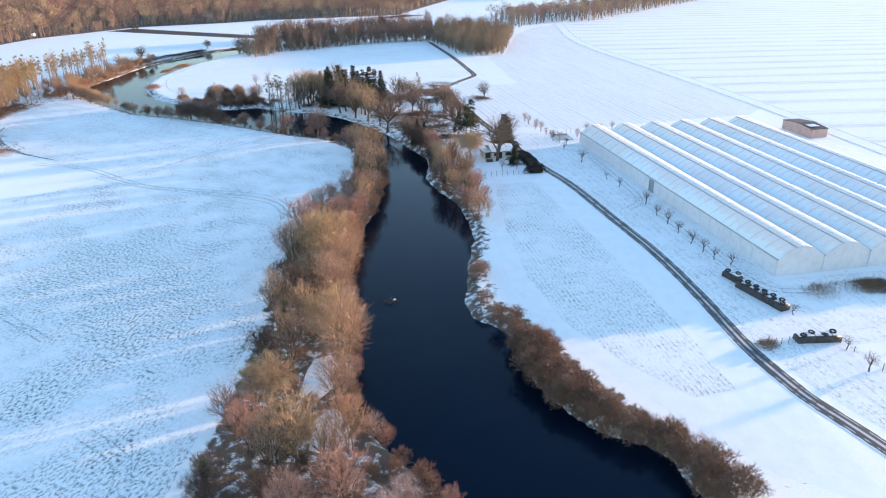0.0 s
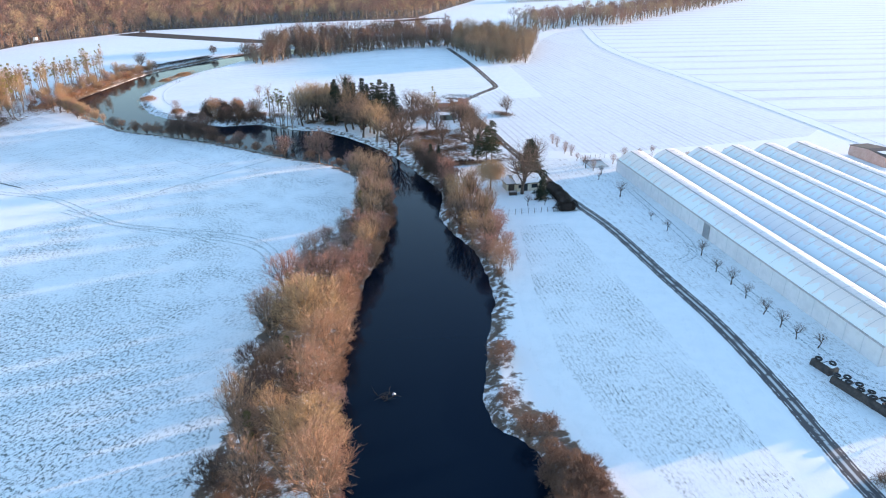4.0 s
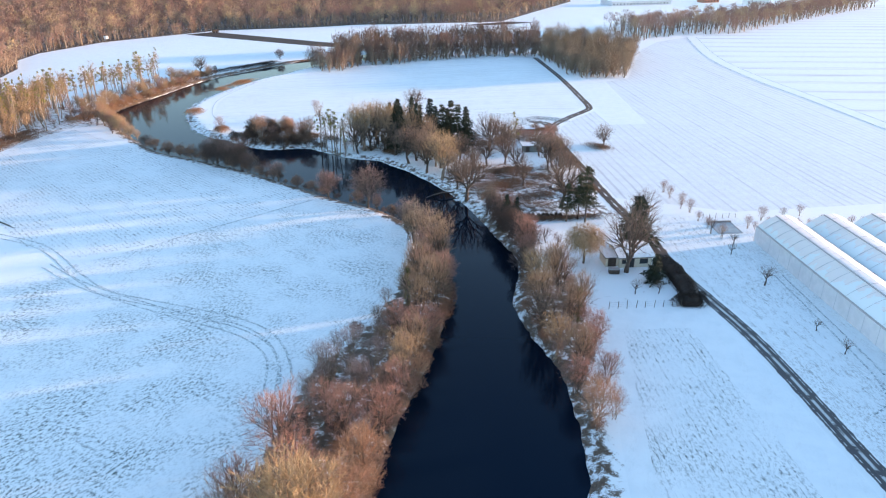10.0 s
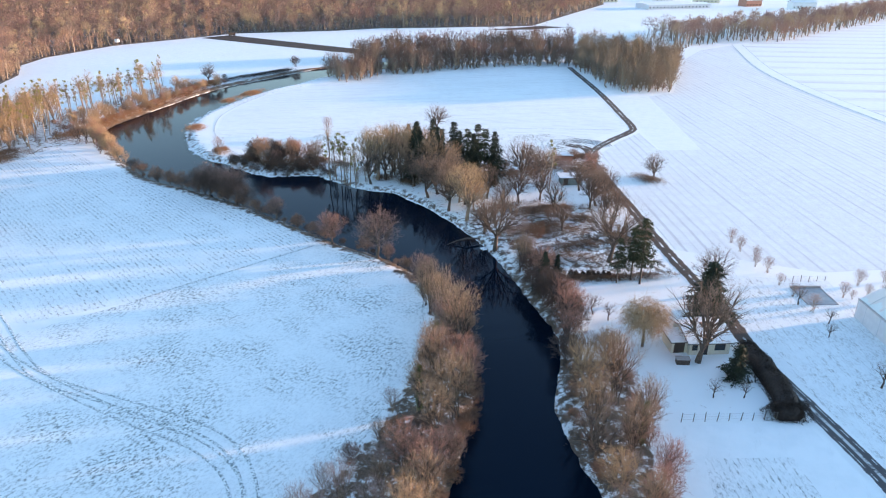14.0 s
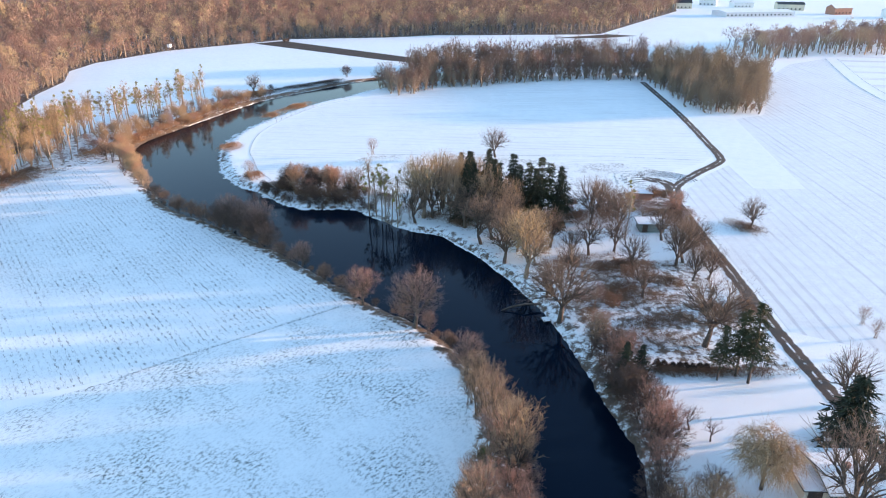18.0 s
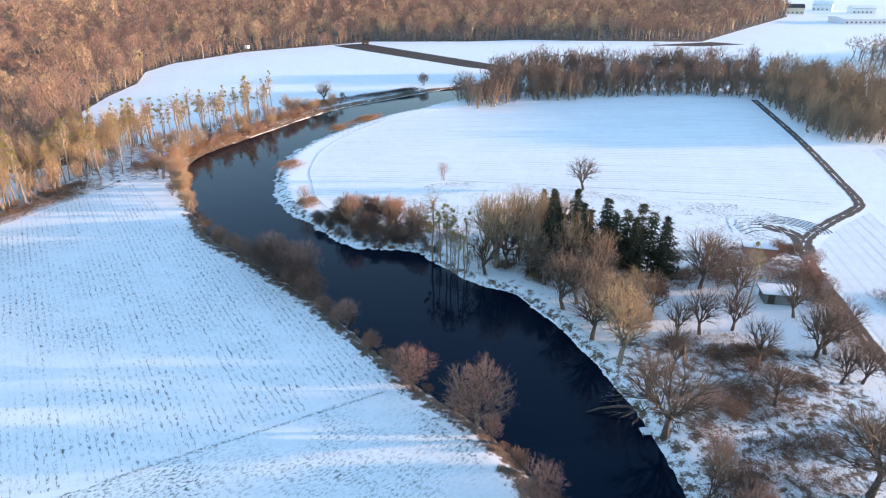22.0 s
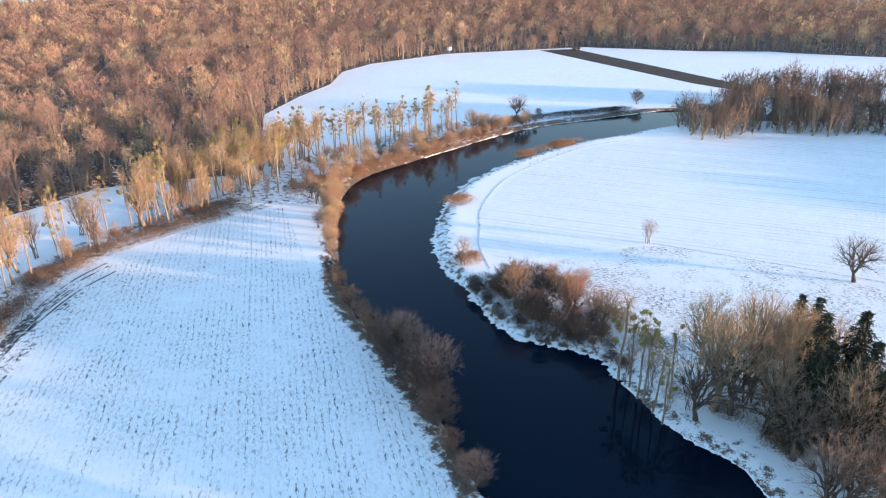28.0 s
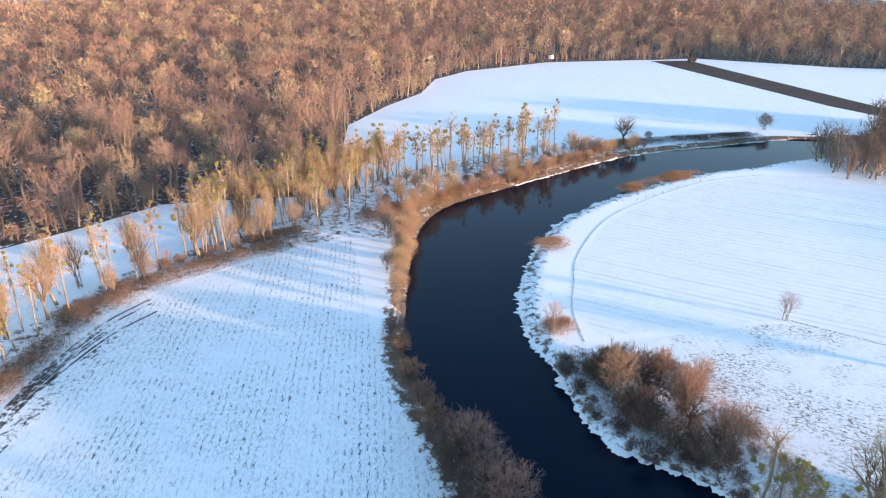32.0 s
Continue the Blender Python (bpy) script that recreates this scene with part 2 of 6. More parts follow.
M_SHRUB = twig_material("russet_twigs", (0.24, 0.145, 0.095), (0.29, 0.17, 0.11), (0.2, 0.125, 0.09))

# ---- mesh helpers ----


def mesh_of(name, verts, faces, mats, index=None, smooth=False):
    """A mesh from arrays; faces may be one array of triangles or quads, or a list."""
    me = bpy.data.meshes.new(name)
    verts = np.asarray(verts, np.float32).reshape(-1, 3)
    if isinstance(faces, np.ndarray):
        n, k = faces.shape
        me.vertices.add(len(verts))
        me.vertices.foreach_set("co", verts.ravel())
        me.loops.add(n * k)
        me.loops.foreach_set("vertex_index", faces.astype(np.int32).ravel())
        me.polygons.add(n)
        me.polygons.foreach_set("loop_start", np.arange(0, n * k, k, dtype=np.int32))
        me.update(calc_edges=True)
    else:
        me.from_pydata(verts.tolist(), [], [tuple(int(i) for i in f) for f in faces])
    for mt in mats if isinstance(mats, (list, tuple)) else [mats]:
        me.materials.append(mt)
    if index is not None:
        me.polygons.foreach_set("material_index", np.asarray(index, np.int32))
    if smooth:
        me.polygons.foreach_set("use_smooth", np.ones(len(me.polygons), bool))
    me.update()
    return me


class Build:
    """Collects boxes, tubes and polygons for one part."""

    def __init__(self):
        self.v, self.f = [], []

    def poly(self, pts):
        o = len(self.v)
        self.v += [tuple(p) for p in pts]
        self.f.append(tuple(range(o, o + len(pts))))
        return self

    def box(self, x0, y0, z0, x1, y1, z1):
        o = len(self.v)
        self.v += [(x, y, z) for z in (z0, z1) for x, y in ((x0, y0), (x1, y0), (x1, y1), (x0, y1))]
        self.f += [tuple(o + i for i in q) for q in ((3, 2, 1, 0), (4, 5, 6, 7), (0, 1, 5, 4), (1, 2, 6, 5), (2, 3, 7, 6), (3, 0, 4, 7))]
        return self

    def tube(self, pts, radii, sides=5, cap=True):
        v, f = tube_arrays(np.array(pts, float), np.array(radii, float), sides)
        o = len(self.v)
        self.v += [tuple(p) for p in v]
        self.f += [tuple(int(i) + o for i in q) for q in f]
        if cap:
            n = len(pts)
            self.f.append(tuple(o + i for i in range(sides))[::-1])
            self.f.append(tuple(o + (n - 1) * sides + i for i in range(sides)))
        return self

    def prism(self, outline, y0, y1):
        """An outline in x and z, drawn out along y."""
        o, n = len(self.v), len(outline)
        self.v += [(x, y0, z) for x, z in outline] + [(x, y1, z) for x, z in outline]
        self.f += [tuple(range(o, o + n)), tuple(range(o + n, o + 2 * n))[::-1]]
        self.f += [(o + i, o + n + i, o + n + (i + 1) % n, o + (i + 1) % n) for i in range(n)]
        return self

    def mesh(self, name, mat, smooth=False):
        return mesh_of(name, self.v, self.f, mat, smooth=smooth)


def tube_arrays(pts, radii, sides):
    n = len(pts)
    d = np.gradient(pts, axis=0)
    d /= np.linalg.norm(d, axis=1, keepdims=True) + 1e-9
    ref = np.where(np.abs(d[:, 2:3]) > 0.9, np.array([[1.0, 0, 0]]), np.array([[0, 0, 1.0]]))
    a = np.cross(d, ref)
    a /= np.linalg.norm(a, axis=1, keepdims=True) + 1e-9
    b = np.cross(d, a)
    ang = np.arange(sides) * 2 * math.pi / sides
    ring = a[:, None] * np.cos(ang)[None, :, None] + b[:, None] * np.sin(ang)[None, :, None]
    v = (pts[:, None] + ring * radii[:, None, None]).reshape(-1, 3)
    i, j = np.meshgrid(np.arange(n - 1), np.arange(sides), indexing="ij")
    k = (j + 1) % sides
    f = np.stack([i * sides + j, i * sides + k, (i + 1) * sides + k, (i + 1) * sides + j], -1).reshape(-1, 4)
    return v, f


def part(name, data, parent, label=""):
    ob = new(name, data)
    ob.parent = parent
    if label:
        tagged(ob, label)
    return ob


def thing(name, label, category, group="", kind="", at=(0, 0, 0), turn=0.0):
    ob = new(name)
    ob.matrix_basis = pose(*at, 0, 0, turn)
    return tagged(ob, label, category, group, kind)


def spline(points, step=2.0):
    """A smooth line through plan points, resampled at an even step."""
    p = np.array(points, float)
    q = np.vstack([2 * p[0] - p[1], p, 2 * p[-1] - p[-2]])
    out = []
    for i in range(1, len(q) - 2):
        t = np.linspace(0, 1, 12, endpoint=False)[:, None]
        a, b, c, d = q[i - 1], q[i], q[i + 1], q[i + 2]
        out.append(0.5 * (2 * b + (c - a) * t + (2 * a - 5 * b + 4 * c - d) * t**2 + (3 * b - a - 3 * c + d) * t**3))
    out = np.vstack(out + [p[-1:]])
    s = np.r_[0, np.cumsum(np.linalg.norm(np.diff(out, axis=0), axis=1))]
    k = np.linspace(0, s[-1], max(2, int(s[-1] / step) + 1))
    return np.stack([np.interp(k, s, out[:, c]) for c in range(p.shape[1])], 1)


def line_distance(pts, line):
    """Distance of many plan points from a line of many corners."""
    best = np.full(len(pts), 1e9)
    for a, b in zip(line[:-1], line[1:]):
        ab = b - a
        t = np.clip(((pts - a) @ ab) / (ab @ ab + 1e-9), 0, 1)
        best = np.minimum(best, ((pts - a - t[:, None] * ab) ** 2).sum(1))
    return np.sqrt(best)


def inside(pts, poly):
    """Which plan points lie inside a closed outline."""
    x, y = pts[:, 0], pts[:, 1]
    hit = np.zeros(len(pts), bool)
    for (x0, y0), (x1, y1) in zip(poly, np.roll(poly, -1, axis=0)):
        cross = ((y0 > y) != (y1 > y)) & (x < (x1 - x0) * (y - y0) / (y1 - y0 + 1e-12) + x0)
        hit ^= cross
    return hit


# ---- plan: river, banks, ground ----
WATER_Z = -0.8
LEFT_BANK = spline([(60, -120), (38, -50), (20, 10), (8, 45), (-1.5, 64), (-8, 72), (-12.5, 79), (-14, 93), (-17, 108), (-18.5, 122), (-19, 145), (-17, 165),
                    (-16.5, 184), (-18, 196), (-22, 208), (-29, 219), (-40, 230), (-53, 236), (-67, 244), (-86, 255), (-107, 264), (-122, 270), (-134, 280),
                    (-151, 295), (-163, 308), (-169, 322), (-169, 340), (-168, 360), (-167, 380), (-163, 400), (-152, 426), (-147, 438), (-137, 456), (-115, 476),
                    (-80, 495), (-30, 512), (60, 535), (200, 560)])
RIGHT_BANK = spline([(110, -120), (85, -40), (60, 15), (42, 48), (32, 63), (29, 71), (21, 76), (15, 85), (13, 93), (11, 102), (5, 108), (4.5, 118), (6, 135),
                     (7, 146), (4, 165), (-1, 176), (-4.5, 186), (-4.5, 196), (-5, 206), (-9.5, 216), (-22, 241), (-37, 260), (-46, 268)] + [(-51, 271.8), (-58, 272.5),
                     (-67, 276.5), (-76, 282), (-86, 279.5), (-94, 280), (-104, 286), (-116, 291.8), (-124, 299), (-133, 311), (-141, 326), (-145, 341),
                     (-145.3, 358), (-144, 375), (-140, 394), (-134, 409), (-130, 424), (-119, 444), (-95, 465), (-60, 485), (-20, 500), (60, 522), (200, 547)])
RIVER = np.vstack([LEFT_BANK, RIGHT_BANK[::-1]])


def river_depth(pts):
    """Signed distance from the water's edge: positive in the river."""
    d = np.minimum(line_distance(pts, LEFT_BANK), line_distance(pts, RIGHT_BANK))
    return np.where(inside(pts, RIVER), d, -d)


def bank_height(d):
    s = np.clip((d + 1.7) / 1.7, 0, 1)
    t = np.clip(d / 3.0, 0, 1)
    return WATER_Z * s * s * (3 - 2 * s) - 1.0 * t


def steps(lo, hi, fine_lo, fine_hi, fine, coarse):
    return np.unique(np.r_[np.linspace(lo, fine_lo, coarse) if lo < fine_lo else [], np.arange(fine_lo, fine_hi, fine), np.linspace(fine_hi, hi, coarse)])


gx = steps(-3000, 3000, -205, 75, 1.25, 24)
gy = steps(-1500, 4200, -60, 470, 1.25, 30)
GX, GY = np.meshgrid(gx, gy)
flat = np.stack([GX.ravel(), GY.ravel()], 1)
depth = np.full(len(flat), -99.0)
near = (np.abs(flat[:, 0]) < 260) & (flat[:, 1] > -130) & (flat[:, 1] < 590)
idx = np.where(near)[0]
for chunk in np.array_split(idx, 8):
    depth[chunk] = river_depth(flat[chunk])
gz = bank_height(depth)
jit = np.array([noise.noise((x * 0.35, y * 0.35, 0.0)) for x, y in flat[idx]])
gz[idx] += np.where(np.abs(depth[idx] + 1.0) < 2.2, 0.18 * jit, 0.0)
nx, ny = len(gx), len(gy)
ii, jj = np.meshgrid(np.arange(nx - 1), np.arange(ny - 1))
o = (jj * nx + ii).ravel()
quads = np.stack([o, o + 1, o + nx + 1, o + nx], 1)
me = mesh_of("ground", np.c_[flat, gz], quads, M_GROUND, smooth=True)
east = np.zeros(len(flat))
east[idx] = line_distance(flat[idx], RIGHT_BANK[::4]) < line_distance(flat[idx], LEFT_BANK[::4])
litter = np.clip(1.25 - np.abs(depth + 0.8) / 3.2, 0, 1) * np.where(east > 0, np.where(flat[:, 1] > 228, 0.5, 0.7), 0.85)
WOODED = [np.array(p, float) for p in (
    [(-31, 52), (-32, 100), (-34, 130), (-34, 160), (-28, 176), (-26, 203), (-30, 216), (-18, 205), (-14, 160), (-12, 90), (-2, 60), (-8, 47), (-20, 43)],
    [(12, 92), (10, 102), (4, 107), (3.5, 118), (5, 135), (6, 148), (10.5, 148), (10, 135), (9.6, 122), (12, 108), (16.5, 96)],
    [(15, 86), (33, 66), (38, 66), (24, 86), (14, 108), (7, 112)],
    [(-4, 200), (6, 200), (9, 170), (7, 152), (4, 165)],
    [(-140, 206), (-153, 221), (-162, 232), (-171, 246), (-172, 262), (-171, 278), (-167, 292), (-158, 300), (-170, 318), (-170, 398), (-192, 398), (-196, 320), (-186, 290), (-183, 250), (-170, 225), (-150, 205)],
    [(-20, 228), (-8, 226), (18, 233), (4, 270), (-10, 268), (-30, 262)],
    [(-40, 284), (-56, 282), (-58, 290), (-40, 300), (-22, 298), (6, 300), (2, 325), (-30, 322), (-24, 286)])]
for poly, amount in zip(WOODED, (0.72, 0.45, 0.8, 0.7, 0.4, 0.5, 0.55)):
    litter = np.maximum(litter, np.where(inside(flat, poly), amount, 0))
at = me.attributes.new("litter", "FLOAT", "POINT")
at.data.foreach_set("value", litter.astype(np.float32))
ground = tagged(new("ground", me), "thin snow over rough winter ground with brown river banks", "ground", kind="structure")

# water between the banks, drawn a little under the earth
wx = steps(-200, 215, -180, 70, 4.0, 3)
wyv = np.arange(-130, 580, 4.0)
WX, WY = np.meshgrid(wx, wyv)
wp = np.stack([WX.ravel(), WY.ravel()], 1)
keep = river_depth(wp) > -6.5
nx = len(wx)
ii, jj = np.meshgrid(np.arange(nx - 1), np.arange(len(wyv) - 1))
o = (jj * nx + ii).ravel()
wq = np.stack([o, o + 1, o + nx + 1, o + nx], 1)
wq = wq[keep[wq].all(1)]
water = tagged(new("river_water", mesh_of("river_water", np.c_[wp, np.full(len(wp), WATER_Z)], wq, M_WATER)), "calm dark blue river water with still reflections", "river", kind="structure")


def field(name, label, outline, mat, z=0.03, smooth=True, kind="structure"):
    pts = spline(outline + outline[:1], 3.0)[:-1] if smooth else np.array(outline, float)
    b = Build()
    b.poly([(x, y, z - 0.024) for x, y in pts])
    return tagged(new(name, b.mesh(name, mat)), label, "field", kind=kind)


FIELD_WEST = [(-36, -60), (-34, 62), (-33, 95), (-34, 112), (-35, 134), (-34.5, 160), (-29, 176), (-27.5, 190), (-26.5, 203), (-31.5, 218), (-44, 227.5), (-58, 234), (-70, 221), (-82, 203), (-110, 172), (-170, 120), (-330, 60), (-330, -60)]
FIELD_NW = [(-58, 234.4), (-65, 240), (-76, 246), (-86, 250.7), (-101.6, 257.4), (-115, 262.8), (-136, 273.8), (-151, 282.5), (-165.5, 290.5),
            (-169, 277), (-169.6, 262.6), (-168.8, 250.3), (-166.7, 241.9), (-159.1, 231.6), (-151.3, 223.4), (-139, 214), (-128, 208), (-112, 196), (-96, 192), (-82, 203.4), (-70, 221.4)]
field("field_1", "snowed pasture with grass tips and wheel tracks", FIELD_WEST, M_WEST, 0.03, False)
field("field_2", "snowed arable field with thin dark drill rows", FIELD_NW, M_NORTHWEST, 0.034, False)
ROAD = spline([(128, -110), (100, -40), (78, 20), (66, 52), (58.4, 71.2), (54.2, 80.5), (52.6, 85.5), (50.4, 96), (48.6, 115), (45.9, 134), (41.8, 152), (36.2, 177), (31.2, 192), (26.7, 205), (23.6, 220), (16.6, 245), (11.2, 268), (5.4, 292), (1.9, 309.5), (2.2, 320.5), (8.5, 335), (15, 347), (16.3, 354), (13.4, 372), (5.6, 416), (-8.5, 480)], 1.5)
field("field_3", "snowed riverside field with faint seed rows", [(54, 60), (42, 66), (33, 78), (24, 91), (17.5, 103), (12.5, 122), (11.5, 146), (11.5, 170), (12.4, 185.6), (29.2, 189.4), (34, 177), (40.5, 147), (45, 120.5), (48, 98), (52, 83)], M_PLAIN, 0.03, False)
field("field_14", "drilled seed bed with stubble through the snow", [(14.4, 179.2), (25.6, 181.6), (29.5, 165), (35, 140), (39, 118), (42.5, 96), (44, 84), (37, 82), (29, 91), (21.5, 104), (17, 122), (15, 146)], M_STRIP, 0.036, False)
field("field_4", "snowed verge strip between farm road and greenhouse", [(63, 70), (56, 84), (51.5, 98), (48.6, 121), (44, 148), (36.6, 182), (29, 206), (25.5, 220), (21.5, 235), (46, 236), (66, 120), (95, 125), (95, 100), (68, 96), (72, 80)], M_VERGE, 0.034, False)
field("field_5", "broad snowed arable field with long plough lines painted as furrow shade", [(18.5, 246), (7.5, 292), (4.5, 309), (5, 319), (11, 334), (18, 346), (22.5, 325), (36, 328.5), (26.5, 410), (38, 421), (55, 520), (70, 560), (96, 590), (92, 500), (98, 436), (113, 367), (131, 275), (120, 262), (46, 240)], M_EAST, 0.03, False)
field("field_6", "far snowed field beyond a farm track", [(100, 590), (95, 500), (101, 436), (116, 367), (134, 275), (143, 205), (175, 60), (900, 60), (900, 900), (300, 900)], M_FAREAST, 0.034, False)
field("field_7", "unploughed rectangle of smooth snow", [(10, 403), (25.5, 410), (35.5, 328.8), (23, 325.8)], M_PLAIN, 0.036, False)
field("field_8", "snowed meadow inside the river bend", [(-9.5, 478), (4, 414), (11.5, 371), (14, 354.5), (11, 347), (0, 333), (-12, 340), (-27, 336.8), (-60, 334), (-88, 328), (-100, 310), (-106, 299), (-117, 303), (-126.7, 318), (-135, 340), (-137.7, 359), (-135, 384), (-127.6, 403), (-105, 427), (-77, 449), (-52, 463)], M_PEN, 0.03, False)
field("field_9", "snowed field between river and forest", [(-197, 318), (-197, 340), (-191, 366), (-185, 395), (-175, 415), (-160, 436), (-146, 447), (-130, 462), (-152, 509), (-260, 552), (-293, 507), (-301, 455), (-294, 428), (-275, 403), (-264, 376), (-249, 347), (-230, 322)], M_NORTH, 0.03, False)
field("field_10", "far snowed field before the forest", [(-247, 573), (-150, 530), (-100, 515), (-20, 520), (30, 560), (36, 713), (-5, 800), (-40, 670), (-128, 636), (-185, 607)], M_NORTH, 0.03, False)
field("field_11", "dark strip of bare ploughed soil", [(-262, 554), (-249, 572), (-140, 524), (-100, 512), (-95, 498), (-152, 510)], M_SOIL, 0.05, False)


def ribbon(name, label, line, width, mat, z=0.06, category="road"):
    d = np.gradient(line, axis=0)
    d /= np.linalg.norm(d, axis=1, keepdims=True)
    nrm = np.stack([-d[:, 1], d[:, 0]], 1) * width / 2
    cols = 5
    k = np.linspace(-1, 1, cols)
    v = (line[:, None] + nrm[:, None] * k[None, :, None]).reshape(-1, 2)
    i, j = np.meshgrid(np.arange(len(line) - 1), np.arange(cols - 1), indexing="ij")
    o = (i * cols + j).ravel()
    q = np.stack([o, o + 1, o + cols + 1, o + cols], 1)
    camber = np.tile((1 - k**2) * 0.03 - 0.022, len(line))
    me = mesh_of(name, np.c_[v, z + camber], q, mat, smooth=True)
    uv = me.uv_layers.new(name="UVMap")
    u = np.tile(np.linspace(0, 1, cols), len(line))
    run = np.repeat(np.arange(len(line)), cols)
    li = q.ravel()
    uv.data.foreach_set("uv", np.stack([u[li], run[li]], 1).astype(np.float32).ravel())
    return tagged(new(name, me), label, category, kind="structure")


near_road, far_road = ROAD[ROAD[:, 1] < 207], ROAD[ROAD[:, 1] > 204]
ribbon("road_1", "narrow wet asphalt farm road with snowy edges", near_road, 3.1, M_ROAD)
ribbon("road_2", "muddy brown farm track beside the gardens", far_road, 3.0, M_TRACK, 0.05)

# ---- trees ----
UP = np.array([0.0, 0.0, 1.0])


def unit(v):
    return v / (np.linalg.norm(v, axis=-1, keepdims=True) + 1e-9)


def twig_arrays(rng, base, way, length, width, forks=1):
    """Fine twigs: a slim blade from each base point and forks from its middle."""
    n = len(base)
    length = length[:, None]
    tip = base + way * length
    side = unit(np.cross(way, rng.normal(size=(n, 3)))) * width / 2
    tris = [np.stack([base - side, base + side, tip], 1)]
    for _ in range(forks):
        s = base + way * length * rng.uniform(0.25, 0.7, (n, 1))
        w2 = unit(way + rng.normal(size=(n, 3)) * 0.4)
        side2 = unit(np.cross(w2, rng.normal(size=(n, 3)))) * width * 0.4
        tris.append(np.stack([s - side2, s + side2, s + w2 * length * 0.65], 1))
    v = np.concatenate(tris).reshape(-1, 3)
    return v, np.arange(len(v)).reshape(-1, 3)


def group_points(rng, pts, k, rounds=4):
    """Gathers points into k neighbourhoods; gives their middles and each point's own."""
    k = min(k, len(pts))
    mid = pts[rng.choice(len(pts), k, replace=False)].copy()
    for _ in range(rounds):
        own = ((pts[:, None] - mid[None]) ** 2).sum(2).argmin(1)
        for i in range(k):
            if (own == i).any():
                mid[i] = pts[own == i].mean(0)
    return mid, own


def crown_points(rng, n, h, spread, low, high, seed):
    """Places of twig tips through a lobed crown that reaches from low to h, widest at high."""
    d = unit(rng.normal(size=(n, 3)) + UP * 0.25)
    lobe = np.array([0.8 + 0.42 * noise.noise((float(x) * 1.9 + seed, float(y) * 1.9, float(z) * 1.9)) for x, y, z in d])
    r = rng.uniform(0, 1, n) ** 0.42 * lobe
    zc = low + (h - low) * high
    p = d * r[:, None] * spread
    p[:, 2] = zc + d[:, 2] * r * np.where(d[:, 2] > 0, h - zc, zc - low)
    return p


def branching(rng, h, spread, low, high, fork, tips, counts, stems, seed, lift=0.08, girth=1.0):
    """Trunk, limbs, boughs and branches that lead from the root to all the tips, as lines with radii; the tips and where their twigs start."""
    p = crown_points(rng, tips, h, spread, low * h, high, seed)
    c3, own3 = group_points(rng, p, counts[2])
    c2, own2 = group_points(rng, c3, counts[1])
    c1, own1 = group_points(rng, c2, counts[0])
    r0 = girth * (0.016 * h + 0.05) / (1 if stems == 1 else 1.8)
    lines = []

    def bough(a, b, ra, rb, n, sides, sway):
        t = np.linspace(0, 1, n)[:, None]
        ln = np.linalg.norm(b - a)
        line = a + (b - a) * t + UP * np.sin(math.pi * t) * lift * ln
        line[1:-1] += rng.normal(size=(n - 2, 3)) * sway * ln
        lines.append((line, ra + (rb - ra) * t[:, 0], sides))

    if stems == 1:
        top = np.array([rng.normal() * 0.04 * h, rng.normal() * 0.04 * h, fork * h])
        bough(np.array([0, 0, -0.4]), top, r0 * 1.35, r0 * 0.8, 4, 7, 0.012)
        n1 = top + (c1 - top) * 0.42
        roots = [top - UP * rng.uniform(0, 0.12) * fork * h for _ in n1]
    else:
        n1 = np.c_[c1[:, :2] * 0.4, np.maximum(c1[:, 2] * 0.5, 0.3)]
        roots = [np.array([rng.normal() * 0.1 * spread, rng.normal() * 0.1 * spread, -0.3]) for _ in n1]
    for a, b in zip(roots, n1):
        bough(a, b, r0 * 0.62, r0 * 0.4, 4, 5, 0.04)
    n2 = n1[own1] + (c2 - n1[own1]) * 0.55
    for a, b in zip(n1[own1], n2):
        bough(a, b, r0 * 0.4, r0 * 0.22, 4, 4, 0.05)
    n3 = n2[own2] + (c3 - n2[own2]) * 0.62
    for a, b in zip(n2[own2], n3):
        bough(a, b, r0 * 0.2, r0 * 0.09, 3, 3, 0.06)
    return lines, p, n3[own3], n3


def twigs_to(rng, tips, starts, width, forks, length, rise, droop):
    """A slim twig from each branch to its tip and finer ones that fan out from it."""
    way = tips - starts
    ln = np.linalg.norm(way, axis=1, keepdims=True) + 1e-6
    d = way / ln
    n = len(tips)
    side = unit(np.cross(d, rng.normal(size=(n, 3)))) * width * 0.6
    tris = [np.stack([starts - side, starts + side, tips], 1)]
    for _ in range(forks):
        s = starts + way * rng.uniform(0.25, 1.0, (n, 1))
        w = unit(d + rng.normal(size=(n, 3)) * 0.55 + UP * (rise - droop))
        sd = unit(np.cross(w, rng.normal(size=(n, 3)))) * width / 2
        tris.append(np.stack([s - sd, s + sd, s + w * length * rng.uniform(0.5, 1.3, (n, 1))], 1))
    v = np.concatenate(tris).reshape(-1, 3)
    return v, np.arange(len(v)).reshape(-1, 3)


